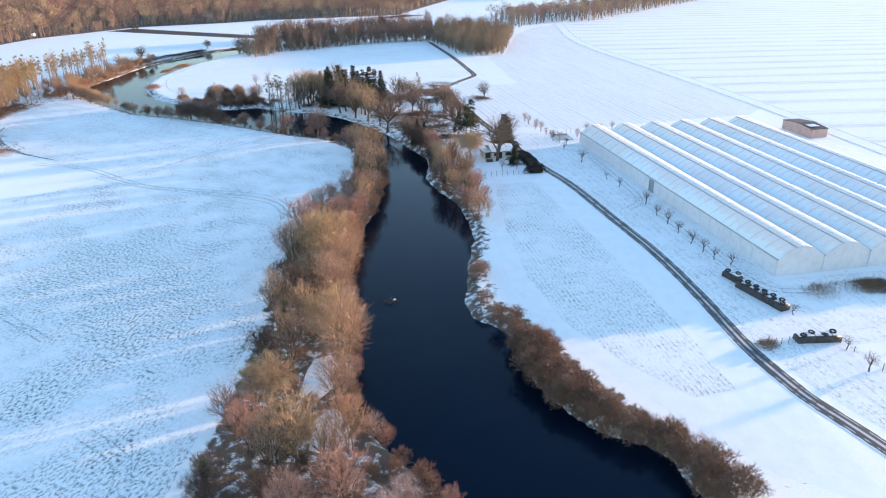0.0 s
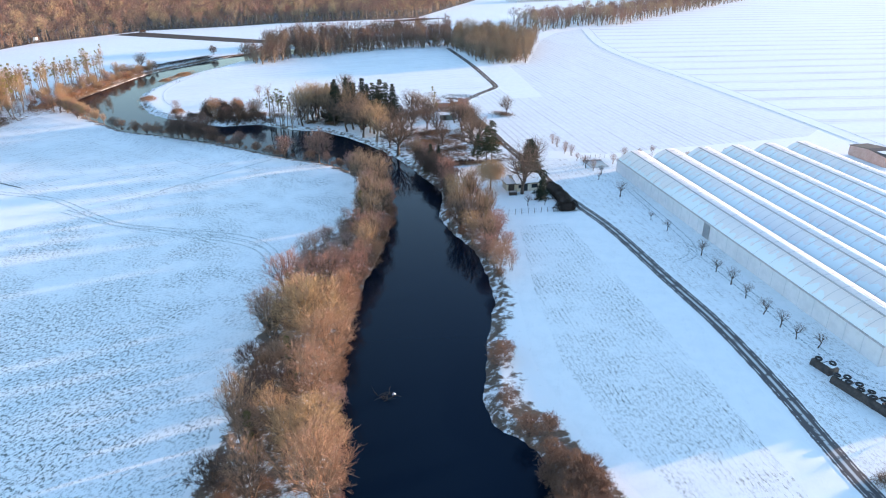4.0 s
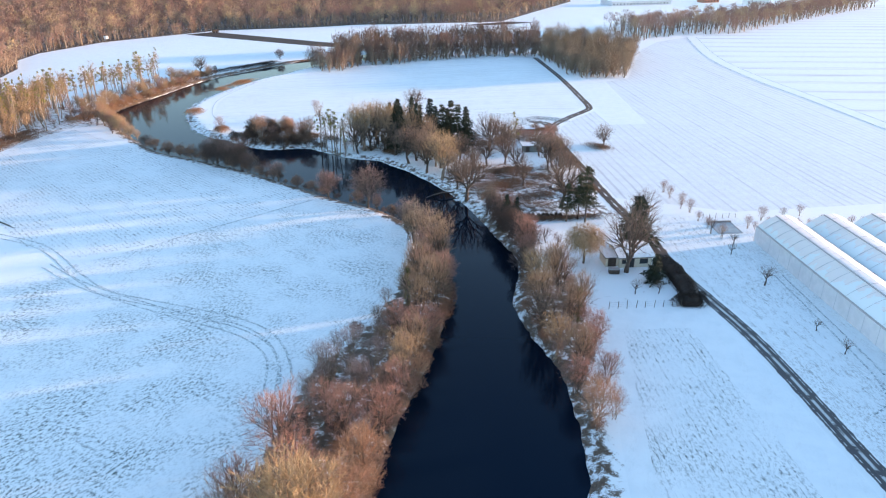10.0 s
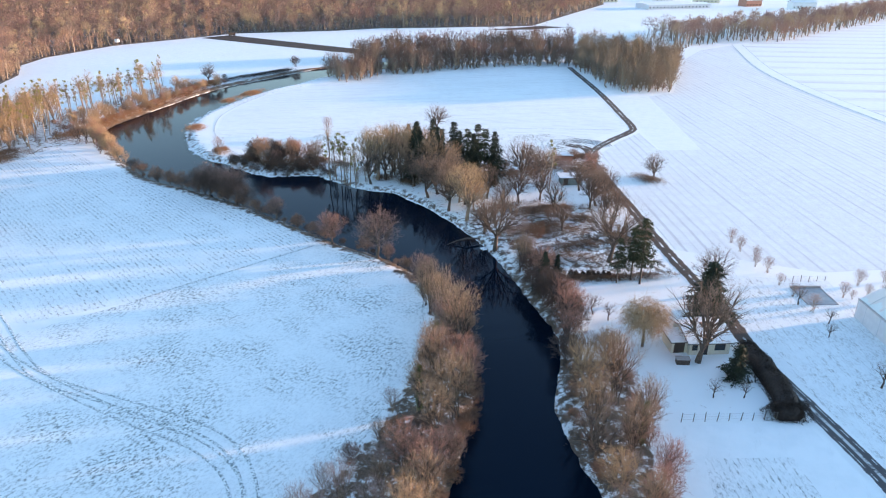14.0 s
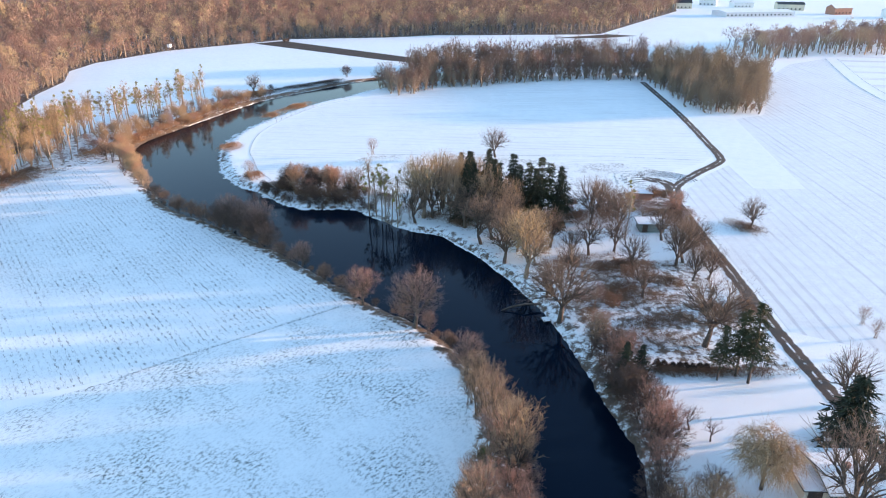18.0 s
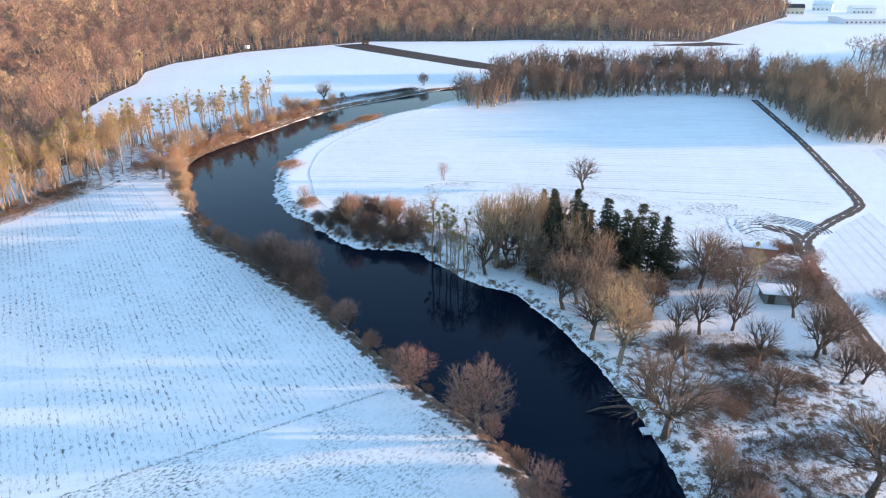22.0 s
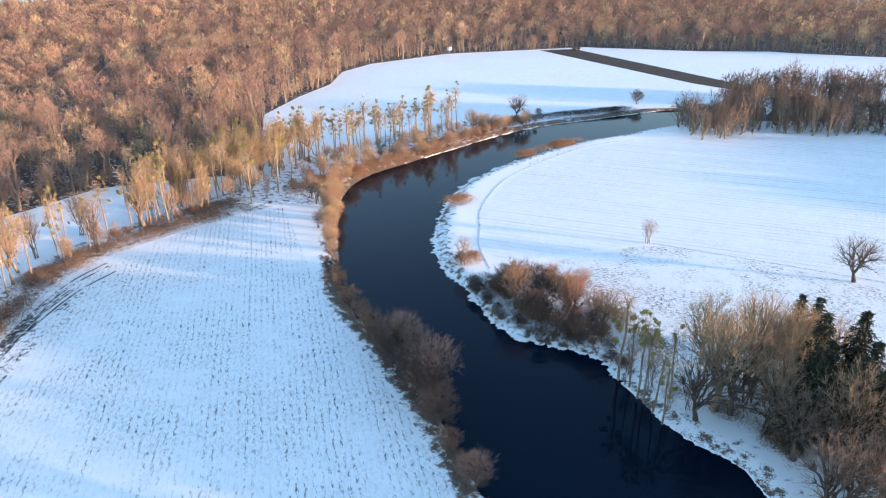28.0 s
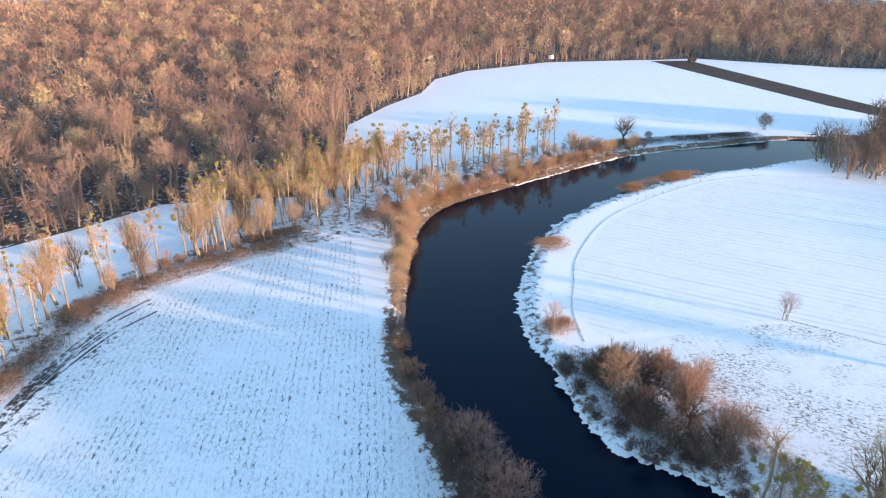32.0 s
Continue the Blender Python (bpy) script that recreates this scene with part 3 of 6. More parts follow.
def tree_meshes(seed, h, spread, low=0.25, high=0.45, fork=0.3, tips=900, counts=(6, 30, 130), stems=1, forks=4, tlen=0.9, twid=0.036, rise=0.3, droop=0.0, bark=None, crown=None, name="tree", lift=0.08, girth=1.0):
    rng = np.random.default_rng(seed)
    lines, p, st, _ = branching(rng, h, spread, low, high, fork, tips, counts, stems, seed * 1.7, lift, girth)
    wv, wf, o = [], [], 0
    for pts, r, sides in lines:
        v, f = tube_arrays(pts, np.maximum(r, 0.014), sides)
        wv.append(v)
        wf.append(f + o)
        o += len(v)
    wood = mesh_of(name + "_limbs", np.vstack(wv), np.vstack(wf), bark, smooth=True)
    v, f = twigs_to(rng, p, st, twid, forks, tlen, rise, droop)
    v[:, 2] = np.maximum(v[:, 2], 0.05)
    return wood, mesh_of(name + "_twigs", v, f, crown or M_TWIG)


def clump_mesh(seed, n, radius, size, mat, name="clump", squash=1.0):
    """A rounded clump of small leaf blades."""
    rng = np.random.default_rng(seed)
    c = unit(rng.normal(size=(n, 3))) * radius * rng.uniform(0.3, 1.0, (n, 1)) ** 0.5 * np.array([1, 1, squash])
    c *= 0.75
    v, f = twig_arrays(rng, c, unit(unit(c) + rng.normal(size=(n, 3)) * 0.6), size * rng.uniform(0.6, 1.3, n), size * 0.55, 1)
    a, b = np.meshgrid(np.arange(8) * math.pi / 4, np.linspace(0, math.pi, 6), indexing="ij")
    ball = np.stack([np.sin(b) * np.cos(a), np.sin(b) * np.sin(a), np.cos(b) * squash], -1).reshape(-1, 3) * radius * 0.5
    i, j = np.meshgrid(np.arange(8), np.arange(5), indexing="ij")
    k0, k1 = i * 6 + j, ((i + 1) % 8) * 6 + j
    q = np.stack([k0, k1, k1 + 1, k0, k1 + 1, k0 + 1], -1).reshape(-1, 3)
    return np.vstack([v, ball]), np.vstack([f, q + len(v)])


def spruce_meshes(seed, h, spread, mat, layers=34, open_=0.04, clear=0.08, sprays=5):
    """A conifer: tapering trunk, whorls of drooping boughs set with needle sprays."""
    rng = np.random.default_rng(seed)
    k = np.linspace(0, 1, 5)
    v, f = tube_arrays(np.c_[k * 0, k * 0, h * k - 0.3 * (k == 0)], 0.016 * h * (1.05 - k), 6)
    trunk = mesh_of("conifer_trunk", v, f, M_BARK, smooth=True)
    base, way, ln = [], [], []
    for i in range(layers):
        u = clear + (1 - clear) * (i + rng.uniform(0.1, 0.9)) / layers
        r = spread * (1 - u) ** 0.85 * rng.uniform(0.7, 1.12) + 0.12
        m = max(4, int(8 * (1 - u) + 4))
        for j in range(m):
            if rng.uniform() < open_:
                continue
            az = 2 * math.pi * (j + rng.uniform(-0.5, 0.5)) / m + i * 1.3
            out = np.array([math.cos(az), math.sin(az), 0])
            side = np.array([-out[1], out[0], 0])
            rr, sag = r * rng.uniform(0.4, 1.3), rng.uniform(0.2, 0.55)
            for q in np.linspace(0.1, 1.0, max(3, int(rr * 2.6))):
                p = out * rr * q + np.array([0, 0, h * u - sag * rr * q ** 1.4 + 0.16 * rr * q ** 3])
                fan = 0.3 * rr * (1.15 - q)
                for _ in range(sprays):
                    s = rng.uniform(-1, 1)
                    base.append(p + side * s * fan + rng.normal(size=3) * 0.08)
                    way.append(out * 0.7 + side * s * 0.8 + rng.normal(size=3) * 0.35 - UP * 0.45)
                    ln.append(0.4 + 0.45 * rng.uniform())
    base, way, ln = np.array(base), unit(np.array(way)), np.array(ln)
    v, f = twig_arrays(rng, base, way, ln, 0.17, 1)
    return trunk, mesh_of("conifer_boughs", v, f, mat)


def tree_thing(name, label, category, group, meshes, extra=()):
    """A tree standing at the origin: trunk with limbs, crown of twigs, and whatever grows on it."""
    ob = thing(name, label, category, group)
    part("trunk", meshes[0], ob)
    part("crown", meshes[1], ob)
    for pname, data, lab in extra:
        part(pname, data, ob, lab)
    return ob


class Kind:
    """A few variants of one kind of tree, each built once and copied to its places."""

    def __init__(self, makers):
        self.makers, self.made, self.count = makers, {}, 0

    def put(self, x, y, size=1.0, variant=None, turn=None, z=0.0, wide=1.0):
        k = self.count % len(self.makers) if variant is None else variant
        self.count += 1
        turn = (self.count * 137.5) % 360 if turn is None else turn
        m = pose(x, y, z, 0, 0, turn) @ Matrix.Diagonal((size * wide, size * wide, size, 1))
        if k not in self.made:
            self.made[k] = self.makers[k]()
            self.made[k].matrix_basis = m
            return self.made[k]
        base = self.made[k]
        keep = base.matrix_basis.copy()
        ob = copy_thing(base, pose(0, 0, 0))
        ob.matrix_basis = m
        base.matrix_basis = keep
        return ob


def kind(name, label, category, group, params, n=3):
    def maker(i):
        def make():
            q = dict(params)
            q["seed"] = q.get("seed", 10) + i * 7
            return tree_thing(name, label, category, group, tree_meshes(name=name, **q))
        return make
    return Kind([maker(i) for i in range(n)])


willow = kind("willow_tree", "bare willow with dense orange-brown twigs on the river bank", "tree", "riverside trees",
              dict(seed=11, h=11.5, spread=4.8, low=0.12, high=0.5, fork=0.12, stems=3, tips=1200, counts=(7, 40, 220), forks=4, tlen=0.75, twid=0.03, girth=1.2, rise=0.25, bark=M_STEM, crown=M_ORANGE), 4)
golden = kind("golden_willow", "bare golden willow with fine upright twigs", "tree", "riverside trees",
              dict(seed=31, h=12, spread=4.6, low=0.2, high=0.52, fork=0.2, tips=760, counts=(6, 34, 170), forks=3, tlen=0.8, twid=0.028, girth=1.2, rise=0.25, bark=M_STEM, crown=M_GOLD))
redbush = kind("alder_bush", "bushy red-brown alder without leaves", "bush", "riverside bushes",
               dict(seed=51, h=9.2, spread=4.0, low=0.06, high=0.5, stems=4, tips=900, counts=(7, 38, 180), forks=4, tlen=0.65, twid=0.029, girth=1.2, rise=0.3, bark=M_BARK, crown=M_RED), 4)
olive = kind("alder_tree", "bare olive-brown alder tree with several stems", "tree", "riverside trees",
             dict(seed=71, h=13, spread=4.2, low=0.12, high=0.52, stems=3, tips=850, counts=(6, 36, 180), forks=3, tlen=0.75, twid=0.03, girth=1.3, rise=0.35, bark=M_BARK, crown=M_OLIVE))
pink = kind("birch_bush", "pale pinkish bare shrub at the field edge", "bush", "riverside bushes",
            dict(seed=91, h=7, spread=3.0, low=0.12, high=0.55, stems=5, tips=420, counts=(8, 32, 110), forks=3, tlen=0.8, twid=0.02, rise=0.4, bark=M_STEM, crown=M_PINK))
brown = kind("bare_tree", "bare grey-brown deciduous tree", "tree", "garden trees",
             dict(seed=111, h=12, spread=5.9, low=0.15, high=0.45, fork=0.17, tips=950, counts=(6, 40, 200), forks=2, tlen=0.8, twid=0.027, girth=1.25, rise=0.25, bark=M_BARK, crown=M_TWIG), 4)
weeping = kind("weeping_willow", "rounded golden weeping willow in the garden", "tree", "garden trees",
               dict(seed=211, h=8.5, spread=4.6, low=0.3, high=0.5, fork=0.35, tips=1200, counts=(7, 36, 160), forks=5, tlen=2.2, twid=0.03, rise=0.0, droop=1.5, bark=M_BARK, crown=M_GOLD), 1)
roundtree = kind("round_willow", "dense dome-shaped willow with fine pinkish-gold twigs", "tree", "riverside trees",
                 dict(seed=231, h=9, spread=5.0, low=0.16, high=0.42, fork=0.2, tips=1700, counts=(8, 42, 220), forks=6, tlen=0.7, twid=0.03, rise=0.2, bark=M_STEM, crown=M_GOLD), 2)
maple = kind("field_maple", "dense round bare brown tree with fine twigs", "tree", "round bare trees",
             dict(seed=241, h=8.4, spread=4.4, low=0.12, high=0.48, fork=0.2, tips=1100, counts=(7, 40, 200), forks=4, tlen=0.65, twid=0.026, girth=1.2, rise=0.2, bark=M_BARK, crown=M_PLUM), 2)
oak = kind("oak_tree", "large spreading bare oak with thick limbs", "tree", "garden trees",
           dict(seed=133, h=15, spread=9.6, low=0.2, high=0.35, fork=0.2, tips=2000, counts=(7, 48, 320), forks=2, tlen=0.8, twid=0.025, girth=1.4, rise=0.15, bark=M_BARK, crown=M_TWIG, lift=0.05), 2)
fruit = kind("fruit_tree", "small bare fruit tree in the snow", "tree", "fruit trees",
             dict(seed=151, h=4.2, spread=2.1, low=0.3, high=0.5, fork=0.3, tips=170, counts=(5, 18, 50), forks=2, tlen=0.45, twid=0.02, rise=0.4, bark=M_BARK, crown=M_TWIG))
lowbush = kind("river_shrub", "low brown leafless shrub over the water's edge", "bush", "riverside bushes",
               dict(seed=171, h=4, spread=2.7, low=0.02, high=0.45, stems=5, tips=560, counts=(7, 26, 80), forks=4, tlen=0.55, twid=0.033, rise=0.3, bark=M_BARK, crown=M_SHRUB))
darkbush = kind("bank_shrub", "dense grey-brown leafless shrub on the bank, twigs darkened as if in shade", "bush", "riverside bushes",
                dict(seed=191, h=6.5, spread=3.7, low=0.04, high=0.5, stems=5, tips=850, counts=(8, 34, 120), forks=5, tlen=0.65, twid=0.029, rise=0.3, bark=M_BARK, crown=M_SHADETWIG))


def conifer_kind(name, label, seed, h, spread, mat, **more):
    def maker(i):
        return lambda: tree_thing(name, label, "tree", "conifers", spruce_meshes(seed + i, h, spread, mat, **more))
    return Kind([maker(i) for i in range(2)])


spruce = conifer_kind("spruce_tree", "tall dark green spruce", 301, 15, 4.3, M_NEEDLE)
small_spruce = conifer_kind("young_spruce", "young dense dark green spruce", 311, 6, 2.2, M_NEEDLE, layers=15, clear=0.05)
pine = conifer_kind("pine_tree", "green pine with open upper boughs", 321, 12, 3.6, M_PINE, layers=12, open_=0.15, clear=0.35)


def poplar_maker(i):
    def make():
        h = 14
        meshes = tree_meshes(401 + i * 5, h, 1.9 + 0.25 * i, 0.22, 0.6, 0.75, tips=200, counts=(8, 22, 50), forks=3, tlen=0.65, twid=0.034, rise=0.8, bark=M_BIRCH if i % 2 == 0 else M_STEM, crown=M_GOLD if i != 2 else M_OLIVE, name="poplar", lift=-0.06, girth=0.5)
        rng = np.random.default_rng(420 + i)
        extra = []
        for q in range(5 + 2 * (i % 3)):
            v, f = clump_mesh(430 + q + 9 * i, 60, 0.24 + 0.3 * rng.uniform(), 0.24, M_MISTLE)
            a, z = rng.uniform(0, 6.28), rng.uniform(0.4, 0.97)
            w = 1.3 * math.sin(math.pi * min(1, z)) + 0.25
            v = v + np.array([math.cos(a) * w, math.sin(a) * w, h * z])
            extra.append(("mistletoe", mesh_of("mistletoe", v, f, M_MISTLE), "yellow-green mistletoe ball"))
        return tree_thing("poplar_tree", "slender bare poplar with mistletoe balls", "tree", "poplars by the river", meshes, extra)
    return make


poplar = Kind([poplar_maker(i) for i in range(4)])


def ivy_maker(i):
    def make():
        h = 11 + 3 * i
        meshes = tree_meshes(501 + i * 5, h, 3.8, 0.2, 0.55, 0.4, tips=700, counts=(6, 28, 100), tlen=0.9, twid=0.036, rise=0.35, bark=M_BARK, crown=M_OLIVE, name="ivy_tree")
        rng = np.random.default_rng(520 + i)
        vs, fs, o = [], [], 0
        for q in range(26):
            u = q / 26
            v, f = clump_mesh(530 + q, 70, 0.75 * (1.1 - 0.5 * u), 0.28, M_LEAF)
            a = rng.uniform(0, 6.28)
            v = v + np.array([math.cos(a) * 0.3, math.sin(a) * 0.3, 0.8 + h * 0.78 * u])
            vs.append(v)
            fs.append(f + o)
            o += len(v)
        return tree_thing("ivy_covered_tree", "bare tree whose trunk is wrapped in green ivy", "tree", "riverside trees", meshes, [("ivy", mesh_of("ivy", np.vstack(vs), np.vstack(fs), M_LEAF), "dense green ivy")])
    return make


ivy = Kind([ivy_maker(0), ivy_maker(1)])

# riverside trees on the west bank, from south to north
rng = np.random.default_rng(5)
west_edge = np.array([(-31, 40), (-29.5, 75), (-28.5, 100), (-31, 130), (-32.5, 150), (-32, 162), (-28.5, 175), (-27, 190), (-25, 202), (-31, 217)], float)
WEST_TREES = ((darkbush, -21.5, 60, 0.9), (darkbush, -28, 60, 0.7), (redbush, -12, 60, 1.0), (redbush, -17, 57, 0.9), (pink, -7, 58, 0.7), (pink, -3.5, 60, 0.5), (redbush, -25.5, 70.5, 0.9), (golden, -18.6, 67.5, 0.95), (olive, -21.5, 66, 0.8), (willow, -12.6, 71, 0.75), (olive, -14.5, 66, 0.7),
              (roundtree, -25.2, 81, 0.85), (redbush, -30, 76, 0.7), (willow, -15.5, 81, 0.7), (willow, -15.6, 89, 1.1), (olive, -23.6, 89.5, 0.8), (darkbush, -28.6, 92, 0.95), (olive, -28.6, 101.5, 0.85), (roundtree, -18.4, 98, 1.05), (golden, -24, 101, 0.75), (darkbush, -29.4, 109, 1.0), (willow, -20, 108, 0.95), (darkbush, -24.5, 108, 1.1), (darkbush, -31, 117, 0.95), (willow, -19.8, 117, 1.0),
              (roundtree, -24.2, 126, 1.35), (olive, -30, 124, 0.85), (willow, -20.6, 131, 0.85), (redbush, -33, 131, 0.95), (willow, -20.4, 138, 0.8), (redbush, -27, 134.5, 1.05), (redbush, -31.2, 139.5, 1.3), (redbush, -24.2, 144.5, 1.05), (redbush, -20.2, 147, 0.95), (redbush, -28, 148, 0.8), (pink, -32, 152, 0.8), (pink, -30, 157, 1.05), (pink, -25.4, 154.5, 1.0), (pink, -32.3, 158.5, 0.9), (pink, -28.4, 162.5, 1.0), (pink, -24, 161, 0.9),
              (redbush, -19.4, 153.5, 0.85), (golden, -19.4, 159, 0.8), (olive, -18.4, 163.5, 0.75), (redbush, -22.4, 169, 0.9), (redbush, -19.2, 168.4, 0.9), (redbush, -17.6, 172, 0.7), (olive, -20, 175.5, 0.8), (olive, -18.4, 180, 0.95), (redbush, -17.8, 187.5, 0.95), (olive, -22.5, 187.5, 0.9), (redbush, -23, 193, 0.8), (olive, -20.4, 198.5, 1.0), (redbush, -19.6, 193, 0.75), (olive, -24.6, 204.5, 0.9), (redbush, -22.8, 202, 0.8), (olive, -27.6, 209.5, 0.85), (redbush, -26.5, 213.5, 0.6))
for kd, x, y, size in WEST_TREES:
    kd.put(x, y, size * (1.2 if y < 130 else 1.08))
for y in np.arange(50, 214, 4.4):
    xl = np.interp(y, west_edge[:, 1], west_edge[:, 0]) + 1.6
    bank = LEFT_BANK[np.argmin(np.abs(LEFT_BANK[:, 1] - y))][0] - 1.2
    for x in np.arange(xl, bank, 4.6):
        px_, py_ = x + rng.uniform(-1.6, 1.6), y + rng.uniform(-1.8, 1.8)
        if (-22 < px_ < -16.5 and 83 < py_ < 94) or (-18.5 < px_ < -13 and 71 < py_ < 80):
            continue
        u = rng.uniform()
        (lowbush if u < 0.35 else pink if u < 0.6 else darkbush if u < 0.85 else olive).put(px_, py_, rng.uniform(0.6, 1.05) * (1.0 if u < 0.6 else 0.6))
for y in np.arange(50, 222, 2.7):
    b = LEFT_BANK[np.argmin(np.abs(LEFT_BANK[:, 1] - y))]
    u = rng.uniform()
    (lowbush if u < 0.5 else willow if u < 0.75 else redbush).put(b[0] - rng.uniform(-0.4, 0.8), b[1], rng.uniform(0.55, 0.9) * (1.0 if u < 0.5 else 0.6), z=-0.5)
field("clearing", "small snowed clearing between riverside trees", [(-21.5, 83), (-18, 82), (-16.5, 88), (-17.6, 93), (-20, 94), (-21.5, 90)], M_GARDEN, 0.04)
field("clearing", "small snowed clearing between riverside trees", [(-18, 71), (-14, 70), (-13, 75), (-15, 80), (-18, 78)], M_GARDEN, 0.042)
ivy.put(-24.6, 114.5, 0.95, 0)
ivy.put(-26.5, 99, 0.8, 0)
ivy.put(-20.5, 70, 0.6, 0)
ivy.put(-23.4, 181.5, 0.7, 1)
ivy.put(-24, 196, 0.65, 0)
ivy.put(-29.5, 64.5, 0.5, 0)

# east bank
for y in np.arange(62, 98, 1.9):
    b = RIGHT_BANK[np.argmin(np.abs(RIGHT_BANK[:, 1] - y))]
    for k in range(3):
        lowbush.put(b[0] - 0.3 + k * 2.2 + rng.uniform(-0.7, 0.7), b[1] + rng.uniform(-1, 1), rng.uniform(0.8, 1.25), z=-0.35 if k == 0 else 0.0)
for x, y, s in ((12.5, 99, 1.0), (10, 104, 1.0), (13, 105, 0.8), (7.5, 110.5, 0.9), (6.8, 121, 1.1), (8.2, 124, 0.8), (16, 97, 0.8)):
    lowbush.put(x, y, s)
for i, (x, y, s) in enumerate(((8.5, 152, 0.7), (7.5, 157, 0.8), (9.0, 161, 0.7), (6.0, 163, 0.9), (3.5, 168, 0.95), (7.5, 168, 0.85), (1.0, 173, 0.9), (5.0, 173.5, 1.0), (9.0, 174, 0.7), (0.0, 178, 1.0), (4.0, 179, 1.05), (7.5, 180, 0.8), (-2.0, 183, 0.95),
                               (2.0, 184, 1.1), (6.0, 186, 0.9), (-2.2, 188.5, 1.0), (2.0, 190, 1.0), (5.5, 192, 0.8), (-2.0, 194, 0.95), (1.5, 196, 0.9), (4.5, 198, 0.7), (-2.5, 200, 0.8), (1.0, 202, 0.7))):
    (lowbush, pink, redbush)[i % 3].put(x, y, s * (0.8, 0.7, 0.6)[i % 3])
for kd, x, y, size in ((olive, 3.4, 189, 1.05), (golden, -0.4, 187.5, 0.95), (olive, 7.4, 183, 0.8), (brown, 0.8, 175, 0.85), (olive, 0.2, 180, 0.9), (redbush, 9.2, 174, 0.8), (olive, 5, 177, 0.85), (golden, 2.8, 169, 0.75), (olive, 6.4, 165, 0.8), (redbush, 7.6, 168, 0.9), (redbush, 6, 160, 0.8), (willow, 8.4, 152.5, 0.8), (pink, 11, 155, 0.8), (olive, -1.6, 194, 0.75), (golden, 2.4, 197, 0.7), (redbush, 10.5, 163, 0.7), (darkbush, 3, 202, 0.7)):
    kd.put(x, y, size)
ivy.put(6.6, 180.5, 0.75, 0)

# gardens
for kd, x, y, s in ((oak, -19.6, 239, 1.0), (oak, 4.2, 237, 1.0), (brown, -5.8, 252, 0.75), (brown, 2.1, 270, 0.95), (brown, 4.5, 275, 0.8), (golden, -28.2, 254, 1.35), (brown, 6.5, 263, 0.7), (brown, -23, 247, 0.8), (brown, 17.9, 294, 0.75), (brown, -18.2, 286, 1.1), (brown, -14, 292, 0.8), (poplar, -10, 279, 1.0), (brown, -20.5, 266, 0.7), (brown, -40.4, 268, 1.1), (brown, -36.3, 274, 1.0), (spruce, -47.8, 288, 1.0), (spruce, -44, 292, 1.0)):
    kd.put(x, y, s)
for kd, x, y, s in ((spruce, -39.4, 281, 1.0), (spruce, -37, 286.5, 1.05), (pine, -33, 286, 1.2), (pine, -30.5, 288.5, 1.25), (pine, -28.3, 286.6, 1.2), (spruce, -25.7, 287, 0.9), (spruce, -34.8, 283, 0.95), (spruce, -31, 283.6, 0.9), (spruce, -41.5, 286, 0.95), (spruce, -46, 284, 0.9), (brown, -40, 284, 1.05), (small_spruce, -25.2, 281, 0.8), (brown, -12, 272, 0.8), (brown, -25.5, 270, 0.9), (roundtree, -27.5, 261.5, 0.95), (brown, -8, 262, 0.8), (roundtree, -29, 274, 0.9)):
    kd.put(x, y, s)
for kd, x, y, s in ((brown, -2, 281, 0.8), (olive, -41.5, 279, 1.25), (olive, -36, 277.5, 1.1), (roundtree, -32, 266, 1.15), (golden, -54.7, 287.7, 1.25), (golden, -49.7, 286, 1.2), (golden, -47, 294, 1.15), (golden, -51, 291, 1.2), (brown, -55, 280, 1.15), (brown, -58.2, 276, 1.0), (poplar, -61.4, 272.6, 0.8), (poplar, -65.3, 275.4, 0.95), (poplar, -68.5, 277.5, 0.9), (poplar, -63, 279, 0.85), (pink, -70, 280, 0.9), (pink, -62, 276, 0.7)):
    kd.put(x, y, s)
for kd, x, y, s in ((darkbush, -93.4, 291, 1.2), (willow, -93.5, 296.5, 0.5), (redbush, -87, 291.5, 0.9), (willow, -88.5, 299, 0.45), (lowbush, -82, 286, 0.9), (lowbush, -78, 287, 0.8), (pink, -112, 293.5, 0.95), (lowbush, -113, 294, 0.7), (lowbush, -100, 289, 0.8), (pine, 9.8, 228.0, 1.15), (pine, 8.2, 229.5, 1.0), (pine, 5.4, 227.6, 0.8), (weeping, 8.6, 205.0, 1.05), (brown, 16.9, 202.2, 1.35), (small_spruce, 20.0, 215.5, 1.9), (small_spruce, 21.8, 198.4, 1.0), (fruit, 17.7, 192.8, 0.8)):
    kd.put(x, y, s)
for kd, x, y, s in ((fruit, 22, 193.6, 0.7), (fruit, 0.9, 214.4, 1.0), (fruit, 3.4, 212.6, 0.9), (spruce, -8.3, 220.6, 0.58), (spruce, -6.1, 222.4, 0.5), (darkbush, -5.5, 212, 1.1), (darkbush, -7.5, 216, 1.15), (darkbush, -10, 221, 0.9), (olive, -13, 229, 0.7), (darkbush, -11.5, 226, 1.0), (redbush, -3.5, 207, 1.0), (redbush, -2.5, 209.5, 0.9), (brown, 22, 226, 0.9)):
    kd.put(x, y, s)
